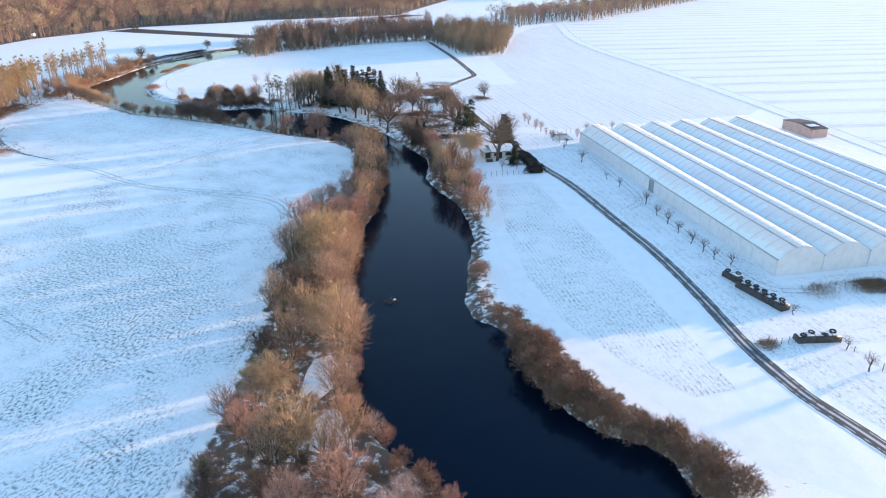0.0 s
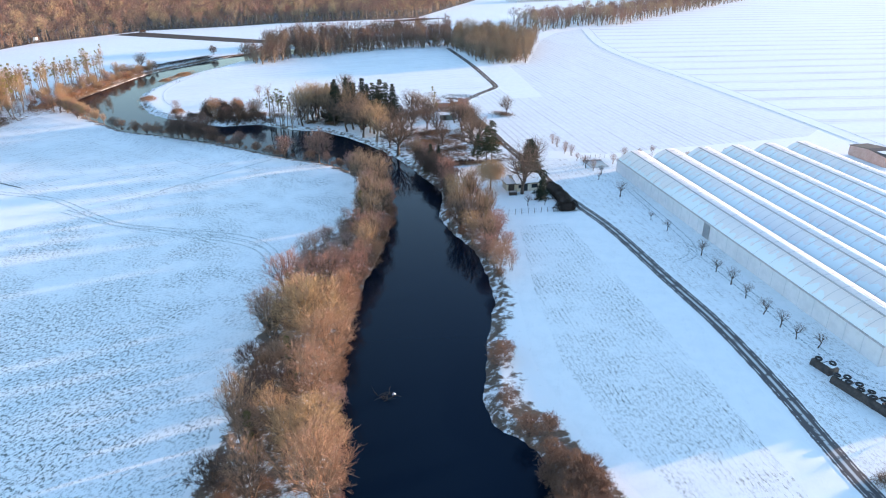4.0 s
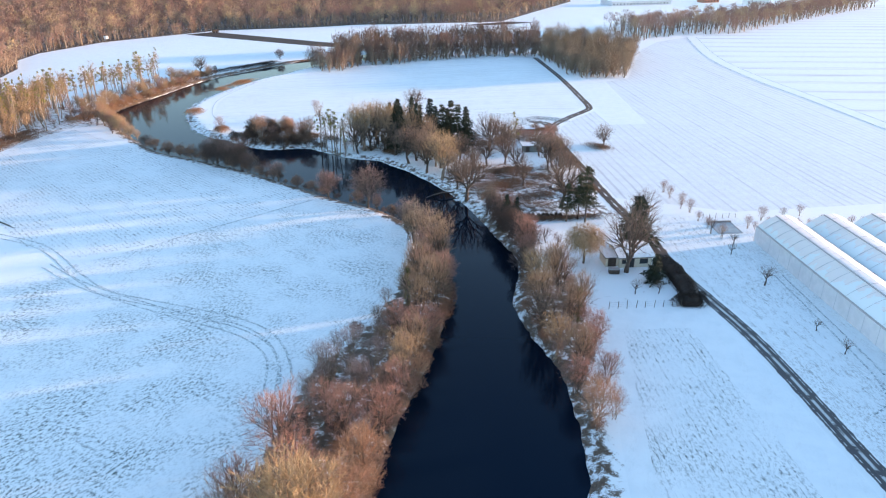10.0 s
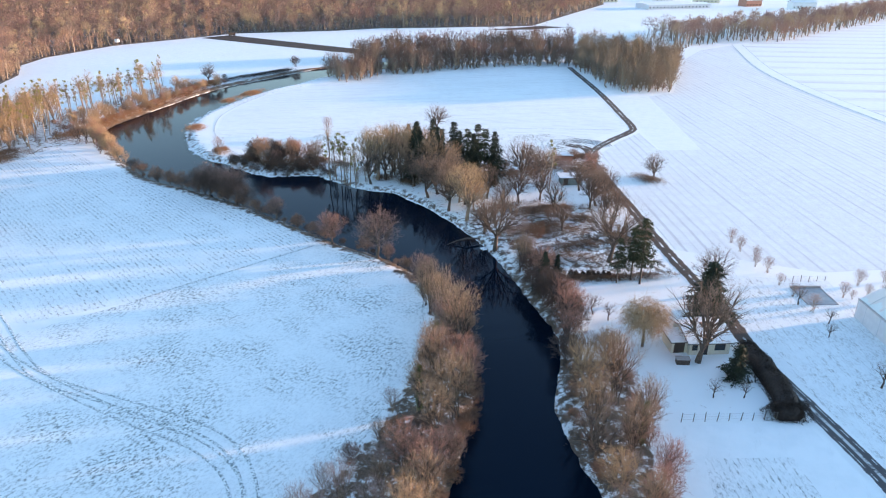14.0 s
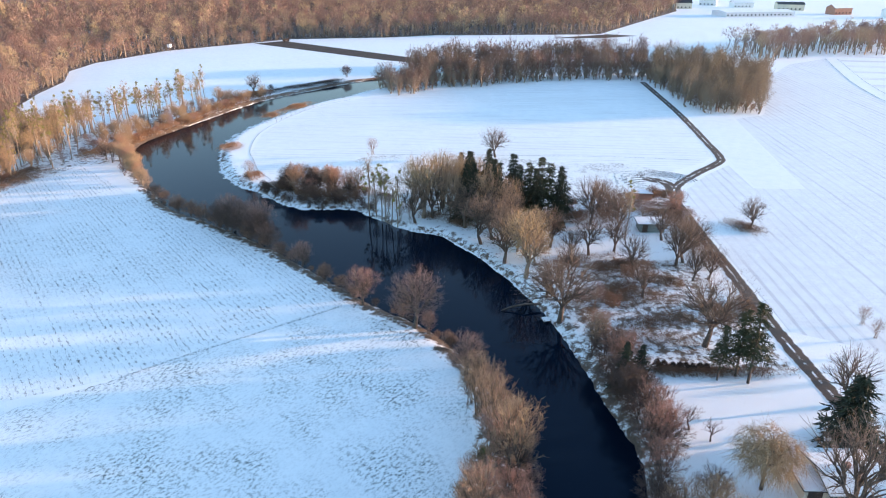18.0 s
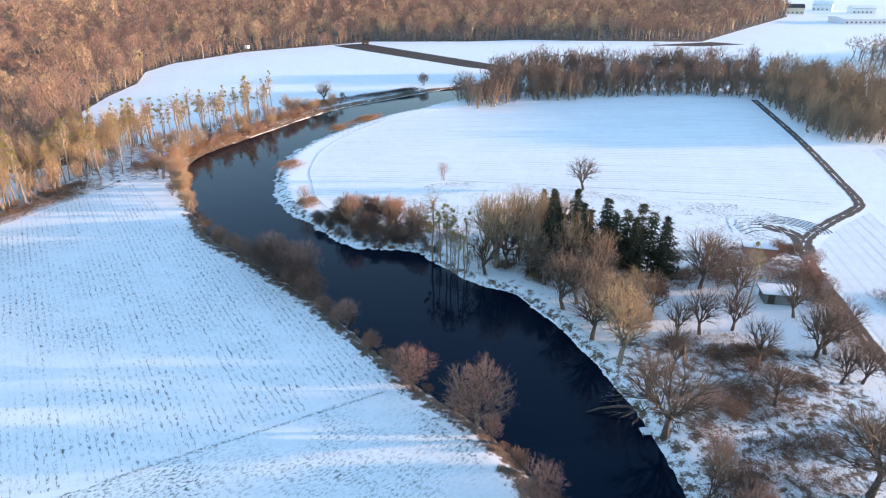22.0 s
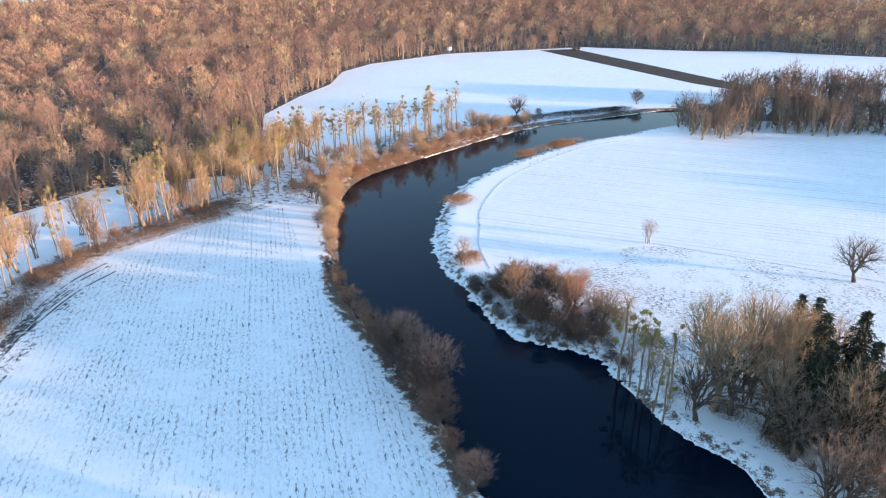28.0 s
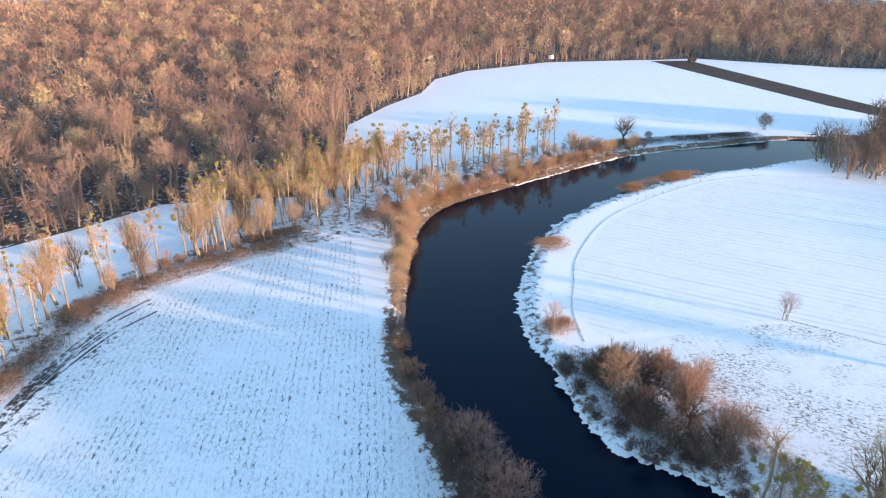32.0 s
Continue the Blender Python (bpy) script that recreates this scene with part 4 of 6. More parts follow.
for kd, x, y, size in ((brown, -20.2, 256, 0.75), (brown, -33.5, 259.5, 1.1), (brown, -30.2, 264.5, 1.0), (olive, -35, 267, 1.0), (brown, -38.5, 271, 1.0), (brown, -17, 268.5, 0.9), (pink, -14, 246, 0.8), (pink, -17, 243, 0.7), (lowbush, -11, 246, 0.9), (lowbush, -9, 258.5, 0.9), (redbush, -13, 233.5, 0.7), (pink, -12, 236, 0.8), (darkbush, -9.5, 229.5, 0.9), (redbush, -8.6, 224.5, 1.0), (brown, 0.6, 268.4, 1.0), (brown, 3.6, 262, 0.7), (brown, -12, 283, 1.0), (pink, -6, 291, 0.9), (pink, -9, 298, 0.9), (brown, -17, 297, 0.8), (redbush, 0.5, 296, 0.8), (pink, 3.5, 288, 0.9), (lowbush, -21, 285, 1.2), (lowbush, -15, 288, 1.2), (pink, 2.5, 303, 0.8), (lowbush, -4, 309, 1.0), (lowbush, -24, 294, 1.1)):
    kd.put(x, y, size)
for kd, x, y, size in ((redbush, -4.2, 213, 0.95), (darkbush, -3.6, 207.5, 1.25), (darkbush, -6.4, 216.5, 1.3), (redbush, -3, 202.5, 0.9), (darkbush, -8.5, 219.5, 1.1), (darkbush, -3.6, 198, 1.0)):
    kd.put(x, y, size, z=-0.2)
# west bank of the bend
for kd, x, y, s in ((redbush, -31.4, 220.5, 0.8), (lowbush, -28, 217, 0.9), (lowbush, -36, 225.5, 0.8), (lowbush, -46.5, 232.5, 1.0), (redbush, -40.5, 229, 0.5), (lowbush, -57, 237, 0.8), (lowbush, -75, 248, 0.9), (lowbush, -66, 242.5, 0.9), (lowbush, -61, 239.5, 0.8), (lowbush, -80, 250.5, 0.9), (darkbush, -97, 259.5, 1.1), (darkbush, -90, 256.5, 1.0), (darkbush, -101, 261, 1.1), (darkbush, -93.5, 258.5, 0.9), (lowbush, -85, 253.5, 0.9)):
    kd.put(x, y, s)
for kd, x, y, s in ((lowbush, -107, 263, 1.2), (lowbush, -112, 265.5, 1.1), (lowbush, -117, 267.5, 1.1), (lowbush, -124, 271, 1.1), (darkbush, -128, 273, 0.7), (golden, -134, 278.5, 0.4), (roundtree, -140, 283.5, 0.5), (golden, -145, 288, 0.5), (roundtree, -151, 293.5, 0.65), (willow, -155, 297.5, 0.6), (roundtree, -160, 302.5, 0.65), (willow, -164, 305, 0.65), (golden, -168, 310, 0.65), (golden, -171, 316, 0.65), (redbush, -170, 303, 0.7), (golden, -158, 297, 0.6), (olive, -165, 299, 0.6), (roundtree, -147, 289, 0.65), (willow, -143, 285.6, 0.5), (golden, -138, 281.4, 0.5), (willow, -153.5, 294.5, 0.6), (roundtree, -157.5, 299, 0.7), (olive, -161, 297.5, 0.6), (redbush, -149, 287.6, 0.5)):
    kd.put(x, y, s)
edge = LEFT_BANK[(LEFT_BANK[:, 0] < -30) & (LEFT_BANK[:, 0] > -128) & (LEFT_BANK[:, 1] < 276)][::2]
for i, (x, y) in enumerate(edge):
    thick = 84 < -x < 103
    (darkbush if i % 3 else lowbush).put(x + rng.uniform(-0.5, 0.9), y + rng.uniform(-1.0, 0.6), rng.uniform(0.8, 1.2) if thick else rng.uniform(0.25, 0.5), z=-0.4)
for kd, x, y, size in ((darkbush, -96.5, 288.4, 1.3), (darkbush, -98.5, 290.5, 0.9), (darkbush, -91, 289.5, 1.0), (willow, -93.5, 295.5, 0.45), (darkbush, -87.5, 291, 1.0), (brown, -84.5, 288.5, 0.6), (redbush, -88, 296, 0.55), (lowbush, -84, 284, 1.2), (lowbush, -80, 283.6, 1.1), (lowbush, -88, 284, 1.1), (lowbush, -77, 285, 0.9), (lowbush, -91, 285, 1.0),
                    (poplar, -70.6, 278.2, 1.15), (poplar, -66.5, 275.8, 1.0), (poplar, -63.4, 274, 0.85), (golden, -57.2, 279.6, 1.45), (golden, -62.6, 289.5, 1.1), (golden, -56.6, 292.6, 1.2), (golden, -59.5, 285, 1.1), (olive, -54, 284, 1.15), (golden, -52, 295, 1.05), (pink, -66, 279, 0.9), (pink, -60, 277.5, 0.8), (spruce, -50.5, 298.5, 0.8), (spruce, -53, 299.5, 0.75), (olive, -50, 279, 1.1), (brown, -46, 276, 1.0), (spruce, -47, 281, 0.95)):
    kd.put(x, y, size)
shore = RIGHT_BANK[(RIGHT_BANK[:, 0] < -70) & (RIGHT_BANK[:, 0] > -106) & (RIGHT_BANK[:, 1] < 300)]
for i, (x, y) in enumerate(shore):
    (darkbush, lowbush, darkbush)[i % 3].put(x + rng.uniform(-0.6, 0.8), y + rng.uniform(-0.3, 2.6), rng.uniform(0.3, 0.58), z=-0.5)
shore = LEFT_BANK[(LEFT_BANK[:, 0] < -146) & (LEFT_BANK[:, 1] > 290) & (LEFT_BANK[:, 1] < 402)]
for i, (x, y) in enumerate(shore):
    (golden, lowbush, golden, pink, redbush)[i % 5].put(x - rng.uniform(0.2, 4.5), y + rng.uniform(-1, 1), rng.uniform(0.3, 0.58) * (1.4 if i % 5 in (1, 3) else 1.0), z=-0.3)
for i in range(16):
    x = -101 + 1.65 * i + rng.uniform(-0.8, 0.8)
    y = np.interp(x, [-101, -92, -84, -74], [290, 285.5, 284, 286.5]) + rng.uniform(-0.5, 6.5)
    (lowbush, darkbush, redbush, darkbush, willow)[i % 5].put(x, y, rng.uniform(0.45, 0.85))
for x, y, s in ((-43.2, 229.6, 1.45), (-55, 235.2, 1.0), (-73.2, 247, 0.75), (-31.6, 218.4, 0.7), (-98, 262, 1.1), (-89, 258.5, 1.15), (-93.6, 260, 1.0)):
    maple.put(x, y, s)
# poplars and scrub between the west field and the forest
for i, (x, y) in enumerate(((-193, 319), (-194, 326), (-192.5, 331), (-188, 337.6), (-186, 343), (-185, 352), (-186, 361), (-187, 369), (-181, 371), (-177, 243), (-175.4, 249), (-178, 254), (-176.5, 267), (-177.5, 278), (-174, 287.5),
                            (-172, 236), (-167, 230), (-180, 260), (-183, 270), (-185, 283), (-182, 292), (-188, 300), (-190, 308), (-181, 305), (-176, 297), (-160, 224), (-154, 217), (-148, 211), (-184, 330), (-180, 345), (-179, 358))):
    poplar.put(x, y, 0.85 + 0.3 * ((i * 37) % 10) / 10)
for i in range(34):
    u = i / 33
    x = np.interp(u, [0, 0.2, 0.5, 0.8, 1], [-193, -192, -186, -184, -178]) + rng.uniform(-5, 4)
    poplar.put(x, np.interp(u, [0, 1], [316, 374]) + rng.uniform(-4, 4), rng.uniform(0.6, 1.2), wide=rng.uniform(0.8, 1.4))
    (golden, lowbush, pink)[i % 3].put(x + rng.uniform(2, 9), np.interp(u, [0, 1], [316, 386]), rng.uniform(0.35, 0.6))
for i in range(64):
    u = rng.uniform()
    x, y = np.interp(u, [0, 0.35, 0.6, 1], [-171, -177, -176, -176]) + rng.uniform(-3, 3), np.interp(u, [0, 0.35, 0.6, 1], [240, 283, 318, 392]) + rng.uniform(-2, 2)
    if y < 290:
        x -= 4
    (lowbush if i % 3 == 0 else golden if i % 3 == 1 else pink).put(x, y, rng.uniform(0.4, 0.8))
for i in range(165):
    u = rng.uniform()
    x = np.interp(u, [0, 0.3, 0.6, 1], [-152, -172, -181, -190]) - rng.uniform(0, 11)
    y = np.interp(u, [0, 0.3, 0.6, 1], [206, 238, 280, 322]) + rng.uniform(-3, 3)
    if inside(np.array([[x, y]]), np.array(FIELD_NW, float))[0] or (y < 262 and i % 3):
        continue
    (poplar if i % 5 < 3 else golden if i % 5 == 3 else olive).put(x, y, rng.uniform(0.75, 1.25), wide=0.8)
pink.put(-88.7, 327, 0.85)
brown.put(-51, 334.9, 0.9, wide=1.2)
brown.put(-173, 401, 0.9)
darkbush.put(-151.5, 453, 1.0)
darkbush.put(-170.5, 411, 0.5)


# ---- woods ----
def wood_trees(seed, h, spread, tips, width, counts=(4, 12, 30), low=0.3, forks=2, tlen=1.0, limbs=True):
    """A light tree for woods: trunk, limbs and a domed crown of twigs; also which corners are wood."""
    rng = np.random.default_rng(seed)
    lines, p, st, _ = branching(rng, h, spread, low, rng.uniform(0.4, 0.6), low * rng.uniform(0.9, 1.3), tips, counts, 1, seed * 0.9)
    tv, tf, o = [], [], 0
    for q, (pts, r, sides) in enumerate(lines if limbs else lines[:1 + counts[0]]):
        lv, lf = tube_arrays(pts[[0, -1]] if q else pts, np.maximum(r[[0, -1]] if q else r, 0.03 if limbs else 0.06) * 1.2, 3)
        tv.append(lv)
        tf.append(np.vstack([lf[:, [0, 1, 2]], lf[:, [0, 2, 3]]]) + o)
        o += len(lv)
    v2, f2 = twigs_to(rng, p, st, width, forks, tlen, 0.12, 0.0)
    return np.vstack(tv + [v2]), np.vstack(tf + [f2 + o]), np.r_[np.ones(o, bool), np.zeros(len(v2), bool)]


def wood(name, label, places, sizes, variants, mat, seed):
    rng = np.random.default_rng(seed)
    vs, fs, tones, o = [], [], [], 0
    for (x, y), s in zip(places, sizes):
        v, f, bark = variants[rng.integers(len(variants))]
        a = rng.uniform(0, 6.28)
        c, sn = math.cos(a) * s, math.sin(a) * s
        w = np.empty_like(v)
        w[:, 0], w[:, 1], w[:, 2] = v[:, 0] * c - v[:, 1] * sn + x, v[:, 0] * sn + v[:, 1] * c + y, v[:, 2] * s * rng.uniform(0.8, 1.2)
        vs.append(w.astype(np.float32))
        fs.append(f + o)
        tones.append(np.where(bark, 1.5, rng.uniform()).astype(np.float32))
        o += len(v)
    me = mesh_of(name, np.vstack(vs), np.vstack(fs), mat)
    at = me.attributes.new("tone", "FLOAT", "POINT")
    at.data.foreach_set("value", np.concatenate(tones))
    return tagged(new(name, me), label, "forest", kind="stuff")


FOREST_EDGE = [(-190, 176), (-205, 205), (-209, 225), (-211, 250), (-214, 268), (-205, 284), (-196, 298), (-206, 313), (-228, 330), (-250, 347), (-266, 376), (-277, 403), (-297, 428), (-304, 455), (-296, 508), (-265, 557), (-249, 583), (-187, 611), (-156, 635), (-130, 642), (-42, 674), (-8, 800), (20, 900),
               (20, 1150), (-700, 1150), (-900, 700), (-900, 340), (-500, 270), (-300, 225)]
fp = np.array(FOREST_EDGE, float)


def scatter(seed, poly, gap, jitter=0.45):
    rng = np.random.default_rng(seed)
    lo, hi = poly.min(0), poly.max(0)
    x, y = np.meshgrid(np.arange(lo[0], hi[0], gap), np.arange(lo[1], hi[1], gap))
    p = np.stack([x.ravel(), y.ravel()], 1)
    p += rng.uniform(-jitter, jitter, p.shape) * gap
    return p[inside(p, poly)]


field("forest_floor", "leaf litter and thin snow under the forest, darkened for shade", FOREST_EDGE, M_FLOOR, 0.04, False)
spots = scatter(1, fp, 6.8, 0.5)
far = np.linalg.norm(spots - np.array([-60, 200]), axis=1)
fine_trees = [wood_trees(600 + i, 15, (3.6, 4.8, 5.8)[i % 3], 260, 0.06, (5, 16, 44), 0.34, 4, 0.85) for i in range(9)]
mid_trees = [wood_trees(620 + i, 15, (4.0, 5.0, 6.0)[i % 3], 120, 0.14, (4, 10, 24), 0.32, 3, 1.0, limbs=False) for i in range(9)]
bushy_trees = [wood_trees(660 + i, 13, (3.8, 4.8)[i % 2], 230, 0.06, (5, 16, 40), 0.06, 4, 0.85) for i in range(6)]
far_trees = [wood_trees(640 + i, 15, (4.4, 5.6)[i % 2], 50, 0.34, (3, 6, 12), 0.3, 2, 1.4, limbs=False) for i in range(6)]
rng = np.random.default_rng(9)
for nm, lo, hi, gap, var in (("forest_near", 0, 230, 1, fine_trees), ("forest_middle", 230, 480, 1, mid_trees), ("forest_far", 480, 760, 1, far_trees)):
    sel = spots[(far >= lo) & (far < hi)]
    wood("forest", "bare brown deciduous forest in low sunlight", sel, rng.uniform(0.55, 1.2, len(sel)), var, M_FOREST, 11 + lo)
edge_line = spline(FOREST_EDGE[:20], 3.2)
shift = np.gradient(edge_line, axis=0)
shift = np.stack([-shift[:, 1], shift[:, 0]], 1) / np.linalg.norm(shift, axis=1, keepdims=True)
edge_line = edge_line + shift * rng.uniform(0.0, 4.0, (len(edge_line), 1))
wood("forest", "bushy bare trees along the forest edge", edge_line, rng.uniform(0.35, 0.85, len(edge_line)), bushy_trees, M_FOREST, 16)
brush = scatter(4, fp, 7.5)
brush = brush[np.linalg.norm(brush - np.array([-60, 200]), axis=1) < 260]
wood("forest", "low bare undergrowth at the forest edge", brush, rng.uniform(0.3, 0.6, len(brush)), bushy_trees, M_FOREST, 15)
belt = scatter(2, np.array([(-128, 452), (-124, 425), (-109, 414), (-98, 434), (-76, 451), (-53, 469), (-30, 478), (-8, 483), (6, 440), (10, 424), (18, 416), (37, 421), (52, 518), (49, 536), (20, 545), (-40, 535), (-90, 515), (-125, 490)], float), 4.6)
belt = belt[river_depth(belt) < -1.5]
wood("tree_belt", "belt of bare trees along the river", belt[belt[:, 0] < -8], rng.uniform(0.75, 1.4, len(belt)), bushy_trees, M_BELT, 77)
wood("tree_belt", "grove of olive-brown bare trees beside the farm track", belt[belt[:, 0] >= -8], rng.uniform(0.75, 1.2, len(belt)), bushy_trees, M_GROVE, 76)
under = scatter(5, np.array([(-126, 450), (-122, 427), (-109, 416), (-98, 436), (-76, 453), (-53, 471), (-30, 480), (-8, 485), (8, 440), (12, 424), (18, 417), (36, 422), (50, 518), (20, 540), (-40, 530), (-90, 510)], float), 3.6)
under = under[(river_depth(under) < -1.0)]
wood("tree_belt", "bare undergrowth beneath the river trees", under, rng.uniform(0.22, 0.42, len(under)), bushy_trees, M_BELT, 79)
belt2 = scatter(3, np.array([(40, 620), (60, 560), (92, 605), (130, 612), (222, 735), (330, 870), (300, 890), (180, 740), (90, 650)], float), 5.4)
wood("tree_belt", "far belt of bare trees by the village", belt2, rng.uniform(0.6, 1.1, len(belt2)), mid_trees, M_FOREST, 78)

# ---- greenhouse ----
M_FILM = Nodes("sun_tinted_film_with_snow")
_p = M_FILM.coords(local=True)
_x, _y = M_FILM.node("ShaderNodeSeparateXYZ", 0, Vector=_p), M_FILM.node("ShaderNodeSeparateXYZ", 1, Vector=_p)
_n1, _n2 = M_FILM.noise(M_FILM.coords(-11.5, (0.7, 1.0, 1.0)), 0.6, 5, 0.6), M_FILM.noise(M_FILM.coords(), 0.07, 3)
_hang = M_FILM.math("ABSOLUTE", M_FILM.math("SINE", M_FILM.math("MULTIPLY", _y, math.pi / 2.5)))
_reach = M_FILM.math("ADD", M_FILM.math("MULTIPLY", _hang, 1.3), M_FILM.math("MULTIPLY", M_FILM.math("SUBTRACT", _n1, 0.35), 9.0))
_reach = M_FILM.math("MULTIPLY", _reach, M_FILM.ramp(_n2, 0.35, 0.6, 0.35, 1.0))
_f = M_FILM.ramp(M_FILM.math("SUBTRACT", _reach, M_FILM.math("MULTIPLY", M_FILM.math("PINGPONG", _x, 5.35), 0.9)), -0.15, 0.25)
_rib = M_FILM.ramp(M_FILM.math("PINGPONG", _y, 1.25), 0.1, 0.02)
# Warm pinkish film colour stands in for sunlight shining through; the film is opaque.
_film = M_FILM.mix(M_FILM.math("MULTIPLY", _rib, 0.5), M_FILM.mix(_n1, (0.9, 0.83, 0.81), (0.82, 0.755, 0.745)), (0.5, 0.48, 0.5))
M_FILM = M_FILM.done(M_FILM.mix(_f, _film, SNOW), 0.5)
M_SIDE = plain_material("greenhouse_side_film", (0.62, 0.6, 0.61), (0.72, 0.69, 0.7), 0.8, 0.4, 0.05)
M_HOOP = plain_material("pale_film_hoop", (0.5, 0.5, 0.52), (0.6, 0.6, 0.62), 3.0, 0.5, 0)
M_STEEL = plain_material("galvanised_steel", (0.32, 0.32, 0.33), (0.45, 0.44, 0.43), 6.0, 0.45, 0.1, Metallic=0.7)
M_GUTTER = plain_material("weathered_gutter", (0.4, 0.36, 0.355), (0.52, 0.47, 0.46), 2.0, 0.6, 0.1)
M_CREST = plain_material("snow_on_ridge", SNOW, (0.9, 0.9, 0.9), 2.0, 0.7, 0.2)
BAY, LONG, EAVE, RISE, BAYS = 10.7, 102.5, 3.5, 2.6, 6


def arch(k):
    """Height and place across one bay for k from 0 to 1."""
    return k * BAY, EAVE + RISE * (1 - abs(2 * k - 1) ** 1.9)


greenhouse = thing("greenhouse", "large multi-span film greenhouse with snow patches on its arched roofs", "greenhouse", at=(66.5, 121.5, 0), turn=11.5)
ks = np.linspace(0, 1, 15)
roof_b, hoop_b, crest_b, gut_b, gable_b, side_b = Build(), Build(), Build(), Build(), Build(), Build()
prof = [arch(k) for k in ks]
roof_b.prism(prof + [(x, z - 0.06) for x, z in prof[::-1]], 0.0, LONG)
hoop_b.tube([(x, 0, z + 0.04) for x, z in prof], [0.03] * len(prof), 4)
crest_b.prism([(BAY * 0.5 + 0.05, EAVE + RISE - 0.01), (BAY * 0.5 + 0.34, EAVE + RISE - 0.03), (BAY * 0.5 + 0.3, EAVE + RISE + 0.05), (BAY * 0.5 + 0.1, EAVE + RISE + 0.08)], 0, LONG)
gut_b.prism([(-0.14, EAVE + 0.02), (0.14, EAVE + 0.02), (0.2, EAVE + 0.2), (0.12, EAVE + 0.22), (-0.12, EAVE + 0.22), (-0.2, EAVE + 0.2)], -0.1, LONG + 0.1)
gable_b.prism([(0.06, 0.0), (BAY - 0.06, 0.0)] + [(x * 0.99 + 0.05, z - 0.08) for x, z in prof[::-1]], 0.05, 0.13)
side_b.box(0, 0.15, 0, 0.08, LONG - 0.15, EAVE)
roof_m, hoop_m, crest_m = roof_b.mesh("roof", M_FILM, True), hoop_b.mesh("hoop", M_HOOP), crest_b.mesh("ridge_snow", M_CREST)
gut_m, gable_m, side_m = gut_b.mesh("gutter", M_GUTTER), gable_b.mesh("gable", M_SIDE), side_b.mesh("side_wall", M_SIDE)
vx, vz = arch(0.36)
vent_m = Build().prism([(vx - 0.12, vz), (vx + 0.12, vz + 0.06), (vx + 0.12, vz + 0.16), (vx - 0.12, vz + 0.12)], 0, LONG).mesh("vent_rail", M_GUTTER)
post_m = Build().box(-0.04, -0.04, 0, 0.04, 0.04, EAVE).mesh("post", M_HOOP)
for i in range(BAYS):
    r = part("roof", roof_m, greenhouse, "arched film with thin snow, tinted warm as if sunlight came through")
    r.location = (i * BAY, 0, 0)
    for y in np.arange(0.02, LONG, 5.0):
        h = part("hoop", hoop_m, r)
        h.location = (0, y, 0)
    c = part("ridge_snow", crest_m, r, "line of snow beside the ridge")
    part("vent_rail", vent_m, r, "dark rail of the roof vent")
    for y, turn in ((0.0, 0), (LONG - 0.18, 0)):
        g = part("gable", gable_m, greenhouse)
        g.location = (i * BAY, y, 0)
for i in range(BAYS + 1):
    part("gutter", gut_m, greenhouse).location = (i * BAY, 0, 0)
    for y in (0.0, LONG):
        part("post", post_m, greenhouse).location = (i * BAY, y, 0)
for x in (0.0, BAYS * BAY - 0.08):
    w = part("side_wall", side_m, greenhouse, "pale film side wall")
    w.location = (x, 0, 0)
    for y in np.arange(4, LONG, 4.0):
        part("post", post_m, w).location = (0.0, y, 0)
door = Build().box(-0.06, 51, 0, 0.0, 53.4, 3.2).box(-0.1, 50.9, 0, -0.06, 51.05, 3.3).box(-0.1, 53.35, 0, -0.06, 53.5, 3.3).box(-0.1, 50.9, 3.2, -0.06, 53.5, 3.35)
part("door", door.mesh("door", M_STEEL), greenhouse, "grey sliding door")

# ---- house, huts, barn ----
M_CREAM = plain_material("cream_render", (0.62, 0.55, 0.42), (0.7, 0.64, 0.52), 2.5, 0.85, 0.15)
M_DARKWOOD = plain_material("dark_stained_wood", (0.035, 0.025, 0.02), (0.09, 0.065, 0.05), 5.0, 0.8, 0.3)
M_GLASS = plain_material("dark_window_glass", (0.015, 0.02, 0.025), (0.03, 0.035, 0.04), 1.0, 0.08, 0)
M_ROOFSNOW = plain_material("roof_snow", SNOW, (0.74, 0.77, 0.8), 1.2, 0.75, 0.4)
M_GREENWALL = plain_material("grey_green_boards", (0.12, 0.15, 0.14), (0.2, 0.23, 0.22), 3.0, 0.8, 0.2)
M_BRICK = plain_material("brick_red_wall", (0.30, 0.15, 0.10), (0.42, 0.23, 0.17), 4.0, 0.9, 0.2)
M_PALEBRICK = plain_material("pale_brick_wall", (0.42, 0.28, 0.23), (0.55, 0.4, 0.35), 4.0, 0.9, 0.2)
M_DARKROOF = plain_material("dark_tile_roof", (0.03, 0.028, 0.03), (0.075, 0.065, 0.065), 2.0, 0.7, 0.3)
M_BASIN = plain_material("smooth_grey_concrete", (0.2, 0.21, 0.23), (0.3, 0.32, 0.35), 0.8, 0.3, 0.1)
M_BLOCK = plain_material("concrete_block", (0.3, 0.28, 0.27), (0.42, 0.4, 0.38), 3.0, 0.9, 0.3)


